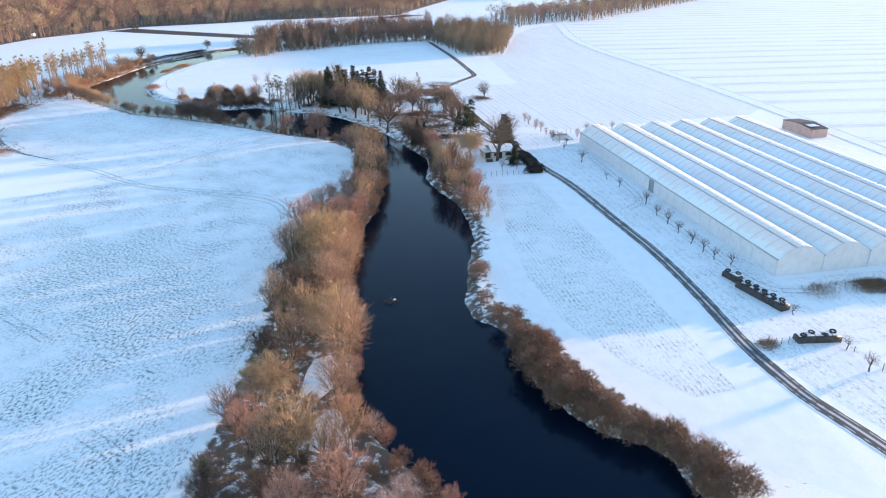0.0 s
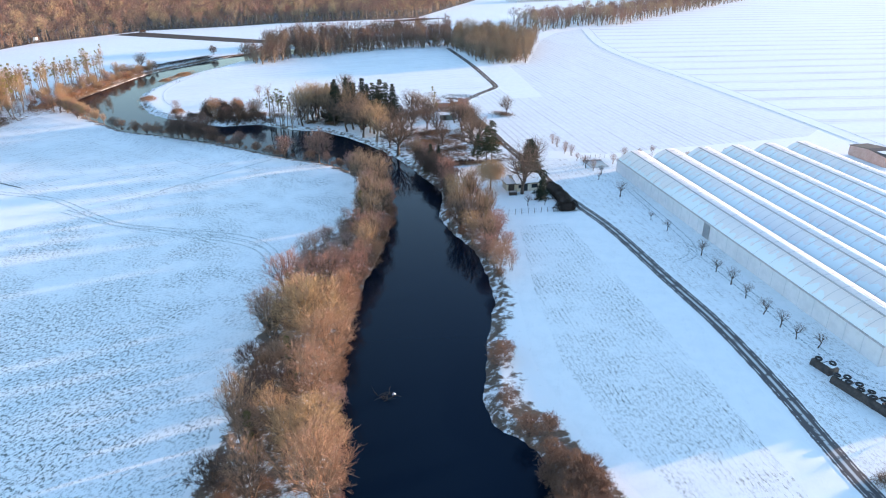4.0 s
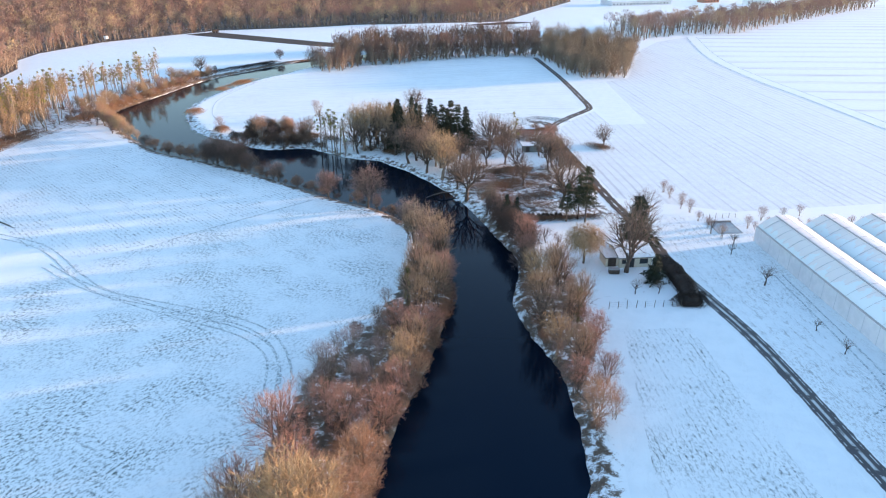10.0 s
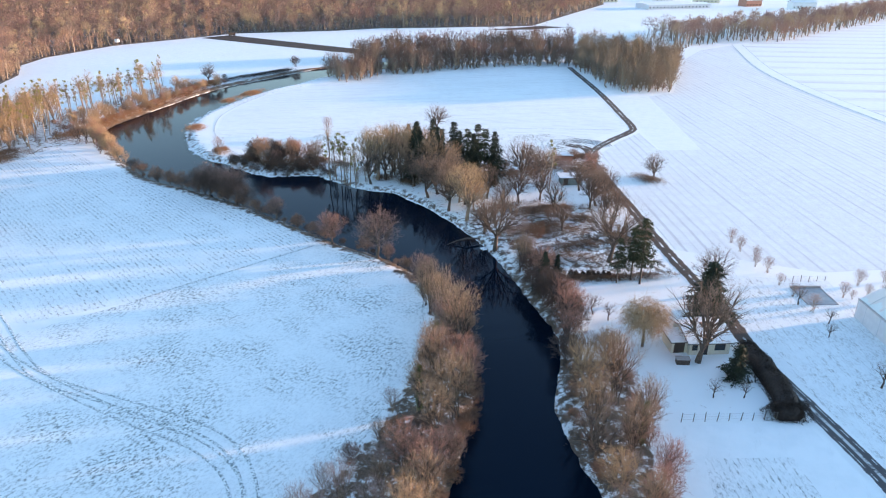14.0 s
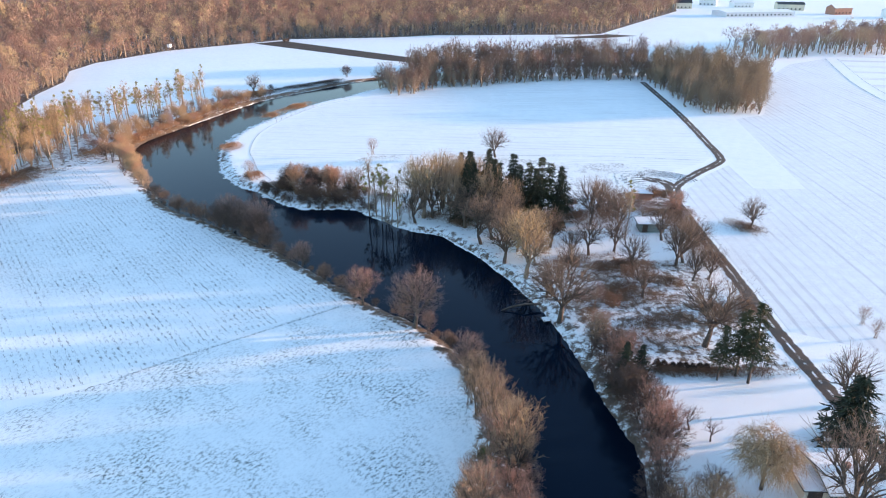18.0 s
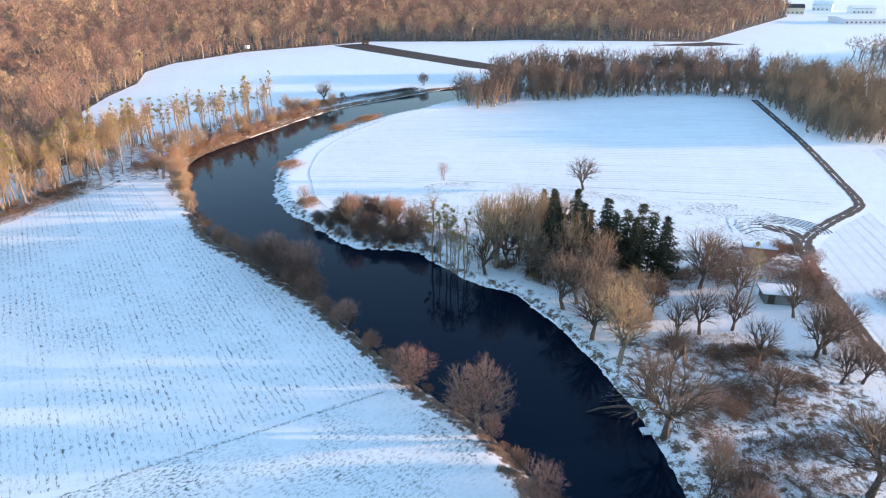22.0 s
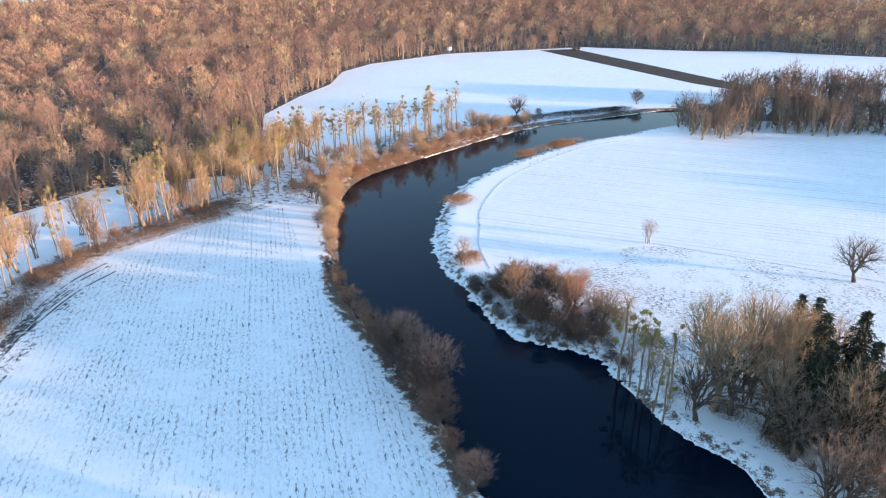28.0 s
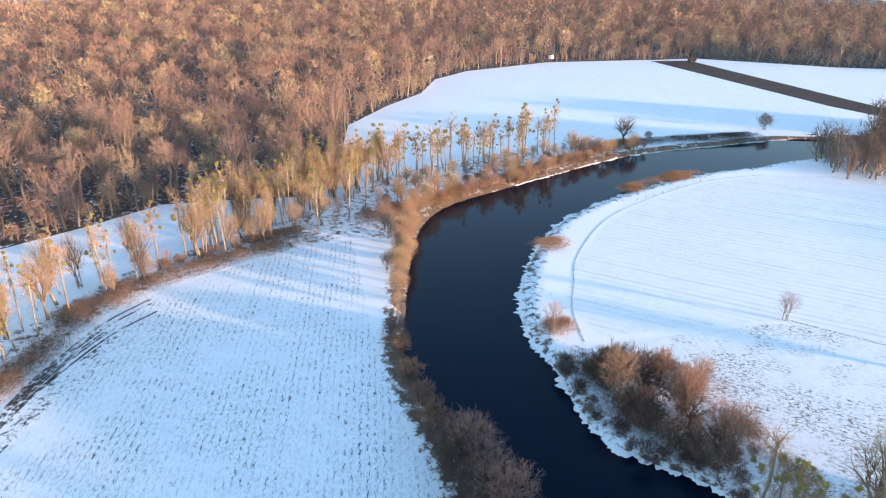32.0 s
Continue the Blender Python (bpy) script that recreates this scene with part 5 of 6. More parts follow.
def gable_house(ob, x0, y0, x1, y1, eave, rise, wall, roof, over=0.4, cover=None):
    """Walls with two gables and a pitched roof whose ridge runs along x, under a layer of snow."""
    ym = (y0 + y1) / 2
    b = Build()
    o = [(y0, 0.0), (y1, 0.0), (y1, eave), (ym, eave + rise), (y0, eave)]
    v = [(x, y, z) for x in (x0, x1) for y, z in o]
    b.v, b.f = v, [(4, 3, 2, 1, 0), (5, 6, 7, 8, 9), (0, 1, 6, 5), (1, 2, 7, 6), (2, 3, 8, 7), (3, 4, 9, 8), (4, 0, 5, 9)]
    part("wall", b.mesh("wall", wall), ob)
    sl = rise / (ym - y0)
    for sgn, ya in ((1, y0), (-1, y1)):
        for name, mat, lo, hi in (("roof", roof, 0.02, 0.16), ("roof_snow", cover, 0.165, 0.34)):
            if mat is None:
                continue
            b = Build()
            ye, ze = ya - sgn * over, eave - over * sl
            v = []
            for x in (x0 - over, x1 + over):
                v += [(x, ye, ze + lo), (x, ym, eave + rise + lo), (x, ym, eave + rise + hi), (x, ye, ze + hi)]
            b.v, b.f = v, [(0, 1, 2, 3), (7, 6, 5, 4), (0, 4, 5, 1), (1, 5, 6, 2), (2, 6, 7, 3), (3, 7, 4, 0)]
            part(name, b.mesh(name, mat), ob, "snow layer on the roof" if name == "roof_snow" else "")


def opening(ob, name, x0, y0, z0, x1, y1, z1, mat, label):
    """A window or door with a frame, on a wall that faces -y."""
    w = part(name, Build().box(x0, y0 - 0.03, z0, x1, y1, z1).mesh(name, mat), ob, label)
    f = Build().box(x0 - 0.08, y0 - 0.07, z0, x0, y1, z1 + 0.08).box(x1, y0 - 0.07, z0, x1 + 0.08, y1, z1 + 0.08).box(x0, y0 - 0.07, z1, x1, y1, z1 + 0.08)
    part("frame", f.mesh("frame", M_DARKWOOD), w)
    return w


house = thing("cottage", "low cream cottage with snow-covered roofs in a riverside garden", "house", at=(15.0, 203.2, 0), turn=14)
gable_house(house, 0.8, 0.4, 7.4, 7.6, 2.3, 0.9, M_CREAM, M_DARKROOF, 0.5, M_ROOFSNOW)
b = Build().box(-1.8, 1.2, 0, 0.77, 5.2, 1.95)
part("annex_wall", b.mesh("annex_wall", M_CREAM), house)
part("annex_roof", Build().box(-2.1, 0.9, 1.95, 0.75, 5.5, 2.08).mesh("annex_roof", M_DARKROOF), house)
part("roof_snow", Build().box(-2.05, 0.95, 2.085, 0.73, 5.45, 2.24).mesh("annex_snow", M_ROOFSNOW), house, "snow layer on the annex roof")
opening(house, "door", 2.7, 0.36, 0.05, 3.7, 0.4, 2.0, M_GLASS, "dark glazed terrace door")
opening(house, "window", 1.3, 0.36, 0.9, 2.0, 0.4, 1.8, M_GLASS, "small dark window")
opening(house, "window", 5.0, 0.36, 0.8, 6.5, 0.4, 1.8, M_GLASS, "wide dark window")
opening(house, "door", -1.3, 1.16, 0.05, 0.2, 1.2, 1.85, M_DARKWOOD, "dark wooden annex door")
part("chimney", Build().box(3.6, 3.4, 2.8, 4.1, 3.9, 3.9).box(3.55, 3.35, 3.9, 4.15, 3.95, 4.0).mesh("chimney", M_BRICK), house, "short brick chimney")

hut = thing("garden_hut", "grey-green garden hut with a flat snowy roof", "shed", at=(-6.8, 284.4, 0), turn=14)
part("wall", Build().box(0, 0, 0, 5.6, 3.8, 2.0).mesh("hut_wall", M_GREENWALL), hut)
part("roof", Build().box(-0.7, -0.4, 2.0, 5.9, 4.2, 2.12).mesh("hut_roof", M_DARKROOF), hut)
part("roof_snow", Build().box(-0.65, -0.35, 2.125, 5.85, 4.15, 2.28).mesh("hut_snow", M_ROOFSNOW), hut, "flat snow layer")
opening(hut, "window", 4.0, -0.04, 0.8, 5.2, 0.0, 1.5, M_GLASS, "dark window")
opening(hut, "door", 0.6, -0.04, 0.02, 1.6, 0.0, 1.9, M_DARKWOOD, "dark door")
hut2 = thing("low_shed", "low brick shed with snow on its mono-pitch roof", "shed", at=(-10.6, 306.5, 0), turn=8)
part("wall", Build().box(0, 0, 0, 6.4, 3.0, 1.7).mesh("shed_wall", M_BRICK), hut2)
part("roof", Build().box(-0.3, -0.3, 1.7, 6.7, 3.3, 1.82).mesh("shed_roof", M_DARKROOF), hut2)
part("roof_snow", Build().box(-0.25, -0.25, 1.825, 6.65, 3.25, 1.98).mesh("shed_snow", M_ROOFSNOW), hut2, "thin snow layer")
hut3 = thing("wooden_shed", "small dark wooden shed under the spruces", "shed", at=(-36.2, 279.4, 0), turn=33)
gable_house(hut3, 0, 0, 6.2, 3.4, 2.0, 0.9, M_DARKWOOD, M_DARKROOF, 0.3, M_ROOFSNOW)
opening(hut3, "door", 2.4, -0.04, 0.02, 3.4, 0.0, 1.85, M_BLOCK, "pale plank door")
hut4 = thing("open_shelter", "open timber shelter behind bare trees", "shed", at=(-52.0, 287.5, 0), turn=40)
gable_house(hut4, 0, 0, 5.0, 3.6, 2.1, 0.8, M_DARKWOOD, M_DARKROOF, 0.3, M_ROOFSNOW)
barn = thing("brick_barn", "small brick barn with a dark roof in the fields", "barn", at=(125.6, 226.0, 0), turn=13)
gable_house(barn, 0, 0, 6.4, 14.5, 3.0, 0.7, M_PALEBRICK, M_DARKROOF, 0.15)
part("roof_snow", Build().box(1.0, 2.0, 3.5, 4.5, 5.0, 3.62).mesh("barn_snow", M_ROOFSNOW), barn, "left-over snow patch")
slab = thing("concrete_pad", "grey concrete pad with a smooth surface and low kerb", "pad", at=(39.6, 225.2, 0), turn=11)
part("slab", Build().box(0, 0, 0.02, 5.2, 6.6, 0.12).mesh("slab", M_BASIN), slab)
part("kerb", Build().box(-0.3, 6.6, 0.0, 5.5, 6.9, 0.4).box(-0.2, 0, 0, 0, 6.6, 0.16).box(5.2, 0, 0, 5.4, 6.6, 0.16).mesh("kerb", M_BLOCK), slab)

# ---- tyre-weighted stacks ----
M_RUBBER = plain_material("black_rubber", (0.012, 0.012, 0.013), (0.03, 0.03, 0.032), 8.0, 0.7, 0.2)
M_STACK = plain_material("black_silage_sheet", (0.02, 0.017, 0.018), (0.075, 0.06, 0.055), 1.5, 0.6, 0.5)


def tyre_mesh():
    n, m, R, r = 16, 8, 0.42, 0.17
    a, b = np.meshgrid(np.arange(n) * 2 * math.pi / n, np.arange(m) * 2 * math.pi / m, indexing="ij")
    v = np.stack([(R + r * np.cos(b)) * np.cos(a), (R + r * np.cos(b)) * np.sin(a), r * 0.85 * np.sin(b)], -1).reshape(-1, 3)
    i, j = np.meshgrid(np.arange(n), np.arange(m), indexing="ij")
    f = np.stack([i * m + j, ((i + 1) % n) * m + j, ((i + 1) % n) * m + (j + 1) % m, i * m + (j + 1) % m], -1).reshape(-1, 4)
    return mesh_of("tyre", v, f, M_RUBBER, smooth=True)


TYRE = tyre_mesh()
rng = np.random.default_rng(21)


def stack(x, y, turn, length, width, height, tyres):
    ob = thing("sheeted_stack", "low stack under a dark sheet weighted with old tyres", "stack", "stacks by the greenhouse", at=(x, y, 0), turn=turn)
    pts = np.linspace(0, length, max(3, int(length / 1.2)))
    v, f = [], []
    outline = [(-0.5, 0.0), (-0.48, 0.55), (-0.42, 0.95), (-0.2, 1.02), (0.2, 1.02), (0.42, 0.95), (0.48, 0.55), (0.5, 0.0)]
    for k, p in enumerate(pts):
        s = 0.86 if k in (0, len(pts) - 1) else 1.0
        v += [(p, w * width * (0.95 + 0.1 * rng.uniform()), h * height * s * (0.95 + 0.08 * rng.uniform())) for w, h in outline]
    m = len(outline)
    f = [(k * m + j, k * m + j + 1, (k + 1) * m + j + 1, (k + 1) * m + j) for k in range(len(pts) - 1) for j in range(m - 1)]
    f += [tuple(range(m))[::-1], tuple((len(pts) - 1) * m + j for j in range(m))]
    part("sheet", mesh_of("sheet", v, f, M_STACK, smooth=True), ob)
    c, s = math.cos(radians(turn)), math.sin(radians(turn))
    snow = Build()
    for k in range(len(pts) - 1):
        snow.box(pts[k] + 0.15, -0.3 * width, height * 0.98, pts[k + 1] - 0.1, 0.3 * width, height * 1.04 + 0.02)
    part("snow_cap", snow.mesh("snow_cap", M_ROOFSNOW), ob, "patchy snow between the tyres")
    for k in range(tyres):
        lx, ly = (k + 0.5) * length / tyres, (0.23 if k % 2 else -0.23) * width
        t = tagged(new("old_tyre", TYRE), "old black tyre lying on a sheeted stack", "tyre", "tyres on the stacks")
        t.matrix_basis = pose(x + lx * c - ly * s, y + lx * s + ly * c, height * 1.04 + 0.16, rng.uniform(-8, 8), rng.uniform(-8, 8), rng.uniform(0, 90))


stack(57.0, 122.4, -67, 3.6, 2.0, 1.3, 2)
stack(57.8, 117.6, -66, 11.0, 2.1, 1.3, 11)
stack(59.2, 97.4, 3, 7.4, 1.9, 1.2, 4)

# ---- hedges, fences, low garden growth ----
M_HEDGE = plain_material("dark_brown_hedge", (0.018, 0.012, 0.010), (0.05, 0.034, 0.025), 3.0, 0.8, 0)
M_BRAMBLE = plain_material("rusty_bramble", (0.13, 0.085, 0.06), (0.26, 0.17, 0.11), 1.5, 0.9, 0)
M_POST = plain_material("weathered_fence_wood", (0.1, 0.08, 0.065), (0.2, 0.17, 0.14), 6.0, 0.9, 0.3)


def thicket(name, label, category, line, width, height, density, size, mat, seed, core=True, group=""):
    """A hedge or thicket along a plan line: leafy or twiggy blades over a ragged body."""
    rng = np.random.default_rng(seed)
    line = spline(line, 0.8)
    total = max(1.0, 0.8 * len(line))
    n = int(total * density)
    if core:
        k = rng.integers(0, len(line), n)
    else:
        width *= 1.5
        gaps = np.array([max(0.04, 0.25 + noise.noise((float(x) * 0.22, float(y) * 0.22, seed * 3.1))) for x, y in line])
        k = rng.choice(len(line), n, p=gaps / gaps.sum())
    hmod = 0.75 + 0.35 * np.array([noise.noise((float(x) * 0.3, float(y) * 0.3, seed * 1.7)) for x, y in line])
    off = rng.normal(size=(n, 2)) * width * 0.28
    off = np.clip(off, -width * 0.55, width * 0.55)
    edge = np.clip(1 - (np.linalg.norm(off, axis=1) / (width * 0.62)) ** 2, 0.05, 1)
    z = height * hmod[k] * edge * rng.uniform(0.3, 1.0, n) ** 0.6
    base = np.c_[line[k] + off, z]
    v, f = twig_arrays(rng, base, unit(rng.normal(size=(n, 3)) * 0.7 + UP * 0.6), size * rng.uniform(0.6, 1.4, n), size * (0.45 if core else 0.065), 1)
    x0, y0 = line.mean(0)
    v -= np.array([x0, y0, 0])
    v[:, 2] = np.maximum(v[:, 2], 0.0)
    ob = thing(name, label, category, group, at=(x0, y0, 0))
    part("foliage" if core else "dry_growth", mesh_of(name, v, f, mat), ob)
    if core:
        turns = np.linspace(0, math.pi, 9)
        d = np.gradient(line, axis=0)
        d /= np.linalg.norm(d, axis=1, keepdims=True) + 1e-9
        rows = []
        for q, (c, w) in enumerate(zip(line - (x0, y0), d)):
            s = 0.55 if q in (0, len(line) - 1) else 1.0
            r = width * 0.44 * s * (1 + 0.12 * noise.noise((q * 0.7, seed * 1.0, 0.0)))
            rows.append(np.c_[c[0] - w[1] * r * np.cos(turns), c[1] + w[0] * r * np.cos(turns), height * 0.88 * hmod[q] * s * np.sin(turns) ** 0.55])
        m = len(turns)
        i, j = np.meshgrid(np.arange(len(rows) - 1), np.arange(m - 1), indexing="ij")
        o = i * m + j
        part("body", mesh_of(name + "_body", np.vstack(rows), np.stack([o, o + 1, o + m + 1, o + m], -1).reshape(-1, 4), mat, smooth=True), ob)
    return ob


thicket("tall_hedge", "tall clipped dark hedge beside the farm road", "hedge", [(27.2, 190.6), (27.6, 194), (27.0, 198), (26.2, 202), (25.0, 207)], 3.6, 2.9, 1300, 0.2, M_HEDGE, 1)
thicket("tall_hedge", "tall clipped dark hedge beside the farm road", "hedge", [(25.2, 190.2), (27, 190.4), (29, 190.8)], 2.6, 2.9, 1300, 0.2, M_HEDGE, 2)
for x, y, s in ((-2.9, 228.4, 1.0), (-0.5, 228.9, 1.05), (1.4, 229.2, 0.9), (3.5, 229.8, 0.95)):
    thicket("clipped_thuja", "dark clipped thuja bush in a garden row", "bush", [(x - 0.5, y), (x + 0.5, y + 0.1)], 1.3, 1.9 * s, 700, 0.18, M_HEDGE, int(x * 10) % 50, group="thuja row")
GARDEN = [([(-4.5, 227.0), (8.7, 230.5), (17, 232.7)], 1.4, 0.9, 5), ([(-14, 256), (-8, 254), (-2.4, 250.4)], 4.5, 1.4, 6), ([(-16.7, 248.5), (-12, 249.5), (-7, 248.6)], 3.0, 0.9, 7), ([(-11, 264.8), (-3, 267), (4.7, 269.2)], 2.0, 1.5, 8),
          ([(-16, 259), (-13, 263), (-9, 266)], 3.0, 1.5, 9), ([(-8, 236), (-3, 238), (1.5, 236.4)], 4.0, 1.0, 10), ([(9, 266), (6, 278), (3.2, 290), (0.5, 303)], 3.2, 2.6, 11)]
GARDEN += [([(12.5, 250), (10, 262)], 2.0, 1.2, 12),
          ([(-18, 290), (-12, 292.5), (-4, 296), (3, 298)], 3.6, 2.2, 13), ([(-16, 296), (-10, 301), (-2, 303)], 4.0, 1.8, 14), ([(-24, 289), (-20, 292), (-16, 296)], 2.6, 1.6, 15), ([(-9, 233), (-12, 238), (-15, 243)], 2.2, 1.4, 16),
          ([(-97, 297), (-91, 300), (-86, 300)], 2.4, 1.3, 17), ([(-90, 285), (-84, 286.5), (-78, 286)], 4.5, 1.6, 18), ([(-104, 290), (-98, 291.5), (-93, 292)], 3.5, 1.5, 19), ([(-57, 281), (-50, 279.5), (-45, 276)], 2.2, 0.9, 20)]
GARDEN += [([(-18, 247), (-12, 252), (-6, 256)], 3.0, 1.4, 21), ([(-15, 262), (-8, 261), (0, 259)], 2.4, 1.6, 22), ([(2, 254), (7, 250), (10, 244)], 2.6, 1.3, 23), ([(-10, 240), (-4, 243), (2, 246)], 2.6, 1.1, 24), ([(-22, 262), (-17, 266), (-12, 268)], 2.4, 1.4, 25), ([(7, 275), (4, 285), (2, 296)], 2.6, 2.2, 26), ([(-12, 309), (-5, 311), (0, 314)], 2.4, 1.3, 27),
           ([(-93, 286), (-87, 283.6), (-80, 284.6)], 3.4, 2.2, 28), ([(-103, 291), (-97, 287.5), (-92, 286)], 2.8, 1.8, 29), ([(-82, 295), (-76, 293), (-70, 290)], 2.4, 1.0, 30)]
for line, w, h, sd in GARDEN:
    thicket("bramble_thicket", "rusty brown bramble and dry scrub in the snow", "thicket", line, w * 1.2, h * 0.75, 170, 0.75, M_BRAMBLE, sd, False, "garden thickets")
for line, w, h, sd in (([(70.5, 114), (78, 116.5), (86, 116.5), (98, 118)], 3.0, 1.8, 31), ([(52.5, 95.6), (54.5, 96.2)], 1.8, 1.0, 32), ([(14, 296), (19, 292)], 3.5, 0.8, 35)):
    thicket("bramble_thicket", "dry brown scrub beside the field", "thicket", line, w, h, 230, 0.75, M_BRAMBLE, sd, False, "garden thickets")
for line, w, h, sd in (([(-136.5, 318), (-135, 323)], 3.0, 2.0, 41), ([(-113.5, 293.5), (-112, 296.5)], 2.2, 2.4, 42), ([(-146, 364), (-144.5, 378), (-141, 390)], 3.0, 1.0, 43)):
    thicket("reed_clump", "reddish dry reeds on the river bank", "reeds", line, w, h, 320, 0.8, M_REED, sd, False, "reeds")


thicket("bramble_thicket", "dark brown scrub on the far river bank", "thicket", [(-170, 405), (-160, 424), (-150, 441)], 5.0, 1.5, 260, 0.7, M_HEDGE, 51, False, "bank scrub")
for k, (a, b, c) in enumerate((((-171, 283), (-173.5, 272), (-174, 262)), ((-174, 262), (-173.5, 252), (-171, 243)), ((-171, 243), (-165, 234), (-158, 226)), ((-158, 226), (-150, 218), (-141, 211)), ((-177, 285), (-179, 270), (-178, 255)), ((-176, 250), (-171, 237), (-163, 228)))):
    thicket("bramble_thicket", "dry brown scrub between field and trees", "thicket", [a, b, c], 4.0, 1.4, 200, 0.7, M_BRAMBLE, 80 + k, False, "bank scrub")
for k in range(5):
    y0 = 300 + 20 * k
    thicket("bramble_thicket", "golden brown scrub along the river bank", "thicket", [(-172.5, y0), (-172.2, y0 + 10), (-171.5, y0 + 20)], 4.5, 2.2, 260, 0.9, M_REED, 60 + k, False, "bank scrub")


for x, y in ((33.5, 240.4), (31.9, 247.6), (35.2, 237.8), (36.2, 232.4), (37.5, 228.0), (39.4, 222.6), (46.6, 229.3), (51.1, 235.1), (56.5, 237.5), (61.0, 239.6), (34.2, 243.5), (31.0, 252.0)):
    pink.put(x, y, 0.42 + 0.05 * (int(x) % 4))
for i in range(12):
    pink.put(48 + i * 3.2, 229 + 0.6 * i + (i % 3), 0.32 + 0.1 * (i % 2))


def fence(x0, y0, x1, y1, n, high=1.3, wires=3):
    ob = thing("wire_fence", "leaning wooden fence posts with thin wire", "fence", "garden fences", at=(x0, y0, 0), turn=math.degrees(math.atan2(y1 - y0, x1 - x0)))
    L = math.hypot(x1 - x0, y1 - y0)
    rng = np.random.default_rng(int(abs(x0 * 7 + y0)))
    for i in range(n):
        a, b = rng.normal(size=2) * 0.05
        x = L * i / (n - 1)
        part("post", Build().tube([(x, 0, -0.2), (x + a, b, high * rng.uniform(0.85, 1.1))], [0.06, 0.05], 6).mesh("post", M_POST), ob)
    for k in range(wires):
        z = high * (0.3 + 0.28 * k)
        part("wire", Build().tube([(0, 0, z), (L / 2, 0, z - 0.04), (L, 0, z)], [0.012] * 3, 3).mesh("wire", M_STEEL), ob)


fence(12.4, 186.2, 25.4, 189.2, 9, 1.5)
fence(37.6, 234.2, 45.4, 236.0, 6)
fence(55.3, 96.4, 59.0, 97.0, 4)
fence(66.4, 96.6, 70.0, 83.0, 6)
fence(-139.0, 358.0, -136.5, 384.0, 9, 0.9, 2)
for x, y, s in ((52.1, 163, 1.0), (52.6, 155.2, 0.8), (53.6, 149.6, 1.0), (54.4, 143.9, 0.85), (55.2, 138, 0.9), (56.3, 133.4, 0.9), (57.4, 129.5, 0.8), (59.6, 126.8, 0.8), (42.6, 200, 1.15), (37.7, 225, 1.0), (40.9, 218.6, 0.8), (39.5, 213.8, 0.7), (48.6, 176.8, 0.7), (46.6, 183.6, 0.6), (66.4, 88.4, 0.9), (66.2, 94.6, 0.7), (63, 106, 0.6), (71, 90, 0.8)):
    fruit.put(x, y, s)

# garden furniture by the cottage and the small landing stage
box = thing("log_box", "dark covered log box in the snow", "box", at=(13.5, 200.6, 0), turn=8)
part("body", Build().box(0, 0, 0, 2.0, 1.0, 0.9).mesh("box_body", M_DARKWOOD), box)
part("lid", Build().box(-0.08, -0.08, 0.9, 2.08, 1.08, 1.0).mesh("box_lid", M_BLOCK), box, "snow-dusted lid")
jetty = thing("landing_stage", "small snowy wooden landing stage under an oak", "jetty", at=(-21.6, 239.0, 0), turn=30)
for i in range(6):
    part("plank", Build().box(-0.8, i * 0.26, -0.42, 0.5, i * 0.26 + 0.22, -0.36).mesh("plank", M_ROOFSNOW), jetty)
for x, y in ((-0.7, 0.1), (-0.7, 1.4), (0.4, 0.1), (0.4, 1.4)):
    part("pile", Build().tube([(x, y, -1.7), (x, y, -0.2)], [0.07, 0.07], 6).mesh("pile", M_POST), jetty)

# dead branches in the river
snag = thing("drowned_branch", "bare drowned branches sticking out of the river", "branch", at=(-10.8, 113.0, WATER_Z))
rng = np.random.default_rng(61)
for i in range(16):
    a = rng.uniform(0, 6.28)
    d = np.array([math.cos(a), math.sin(a), 0.15 + 0.5 * rng.uniform()])
    L = rng.uniform(0.8, 2.2)
    o = np.array([rng.normal() * 0.7, rng.normal() * 0.5, 0])
    bend = np.array([rng.normal() * 0.15, rng.normal() * 0.15, 0.15])
    part("branch", Build().tube([tuple(o - UP * 0.2), tuple(o + d * L * 0.5 + bend), tuple(o + d * L)], [0.05, 0.035, 0.012], 5).mesh("branch", M_BARK), snag)
# Small white lump added at the branches.
part("snow_tuft", Build().tube([(1.2, 0.9, -0.1), (1.5, 1.0, 0.15), (1.75, 1.05, 0.0)], [0.1, 0.22, 0.08], 7).mesh("snow_tuft", M_ROOFSNOW), snag, "small white lump at the branches")
trunk = thing("fallen_trunk", "fallen bare trunk reaching over the dark water", "log", at=(-24.5, 243.5, 0), turn=200)
part("trunk", Build().tube([(-1, 0, 0.1), (2, 0.2, 0.4), (4.5, 0, -0.2), (6.5, 0.4, -0.7)], [0.22, 0.2, 0.15, 0.08], 6).mesh("trunk", M_BARK), trunk)

# ---- tracks in the snow, shore ice ----
M_RUT = Nodes("trodden_snow_rut")
_n1 = M_RUT.noise(M_RUT.coords(), 2.4, 5, 0.75)
M_RUT = M_RUT.done(M_RUT.mix(M_RUT.ramp(_n1, 0.42, 0.6), SNOW, (0.2, 0.25, 0.255)), 0.8)


def furrow_material(name, lo, hi):
    m = Nodes(name)
    n = m.noise(m.coords(), 1.2, 6, 0.74)
    n = m.math("ADD", m.math("MULTIPLY", n, 0.65), m.math("MULTIPLY", m.noise(m.coords(), 0.22, 3), 0.35))
    return m.done(m.mix(m.ramp(n, lo, hi), (0.045, 0.04, 0.036), SNOW), 0.85)


M_FURROW = furrow_material("open_dark_furrow", 0.5, 0.57)
M_FURROW_THIN = furrow_material("half_covered_furrow", 0.42, 0.49)


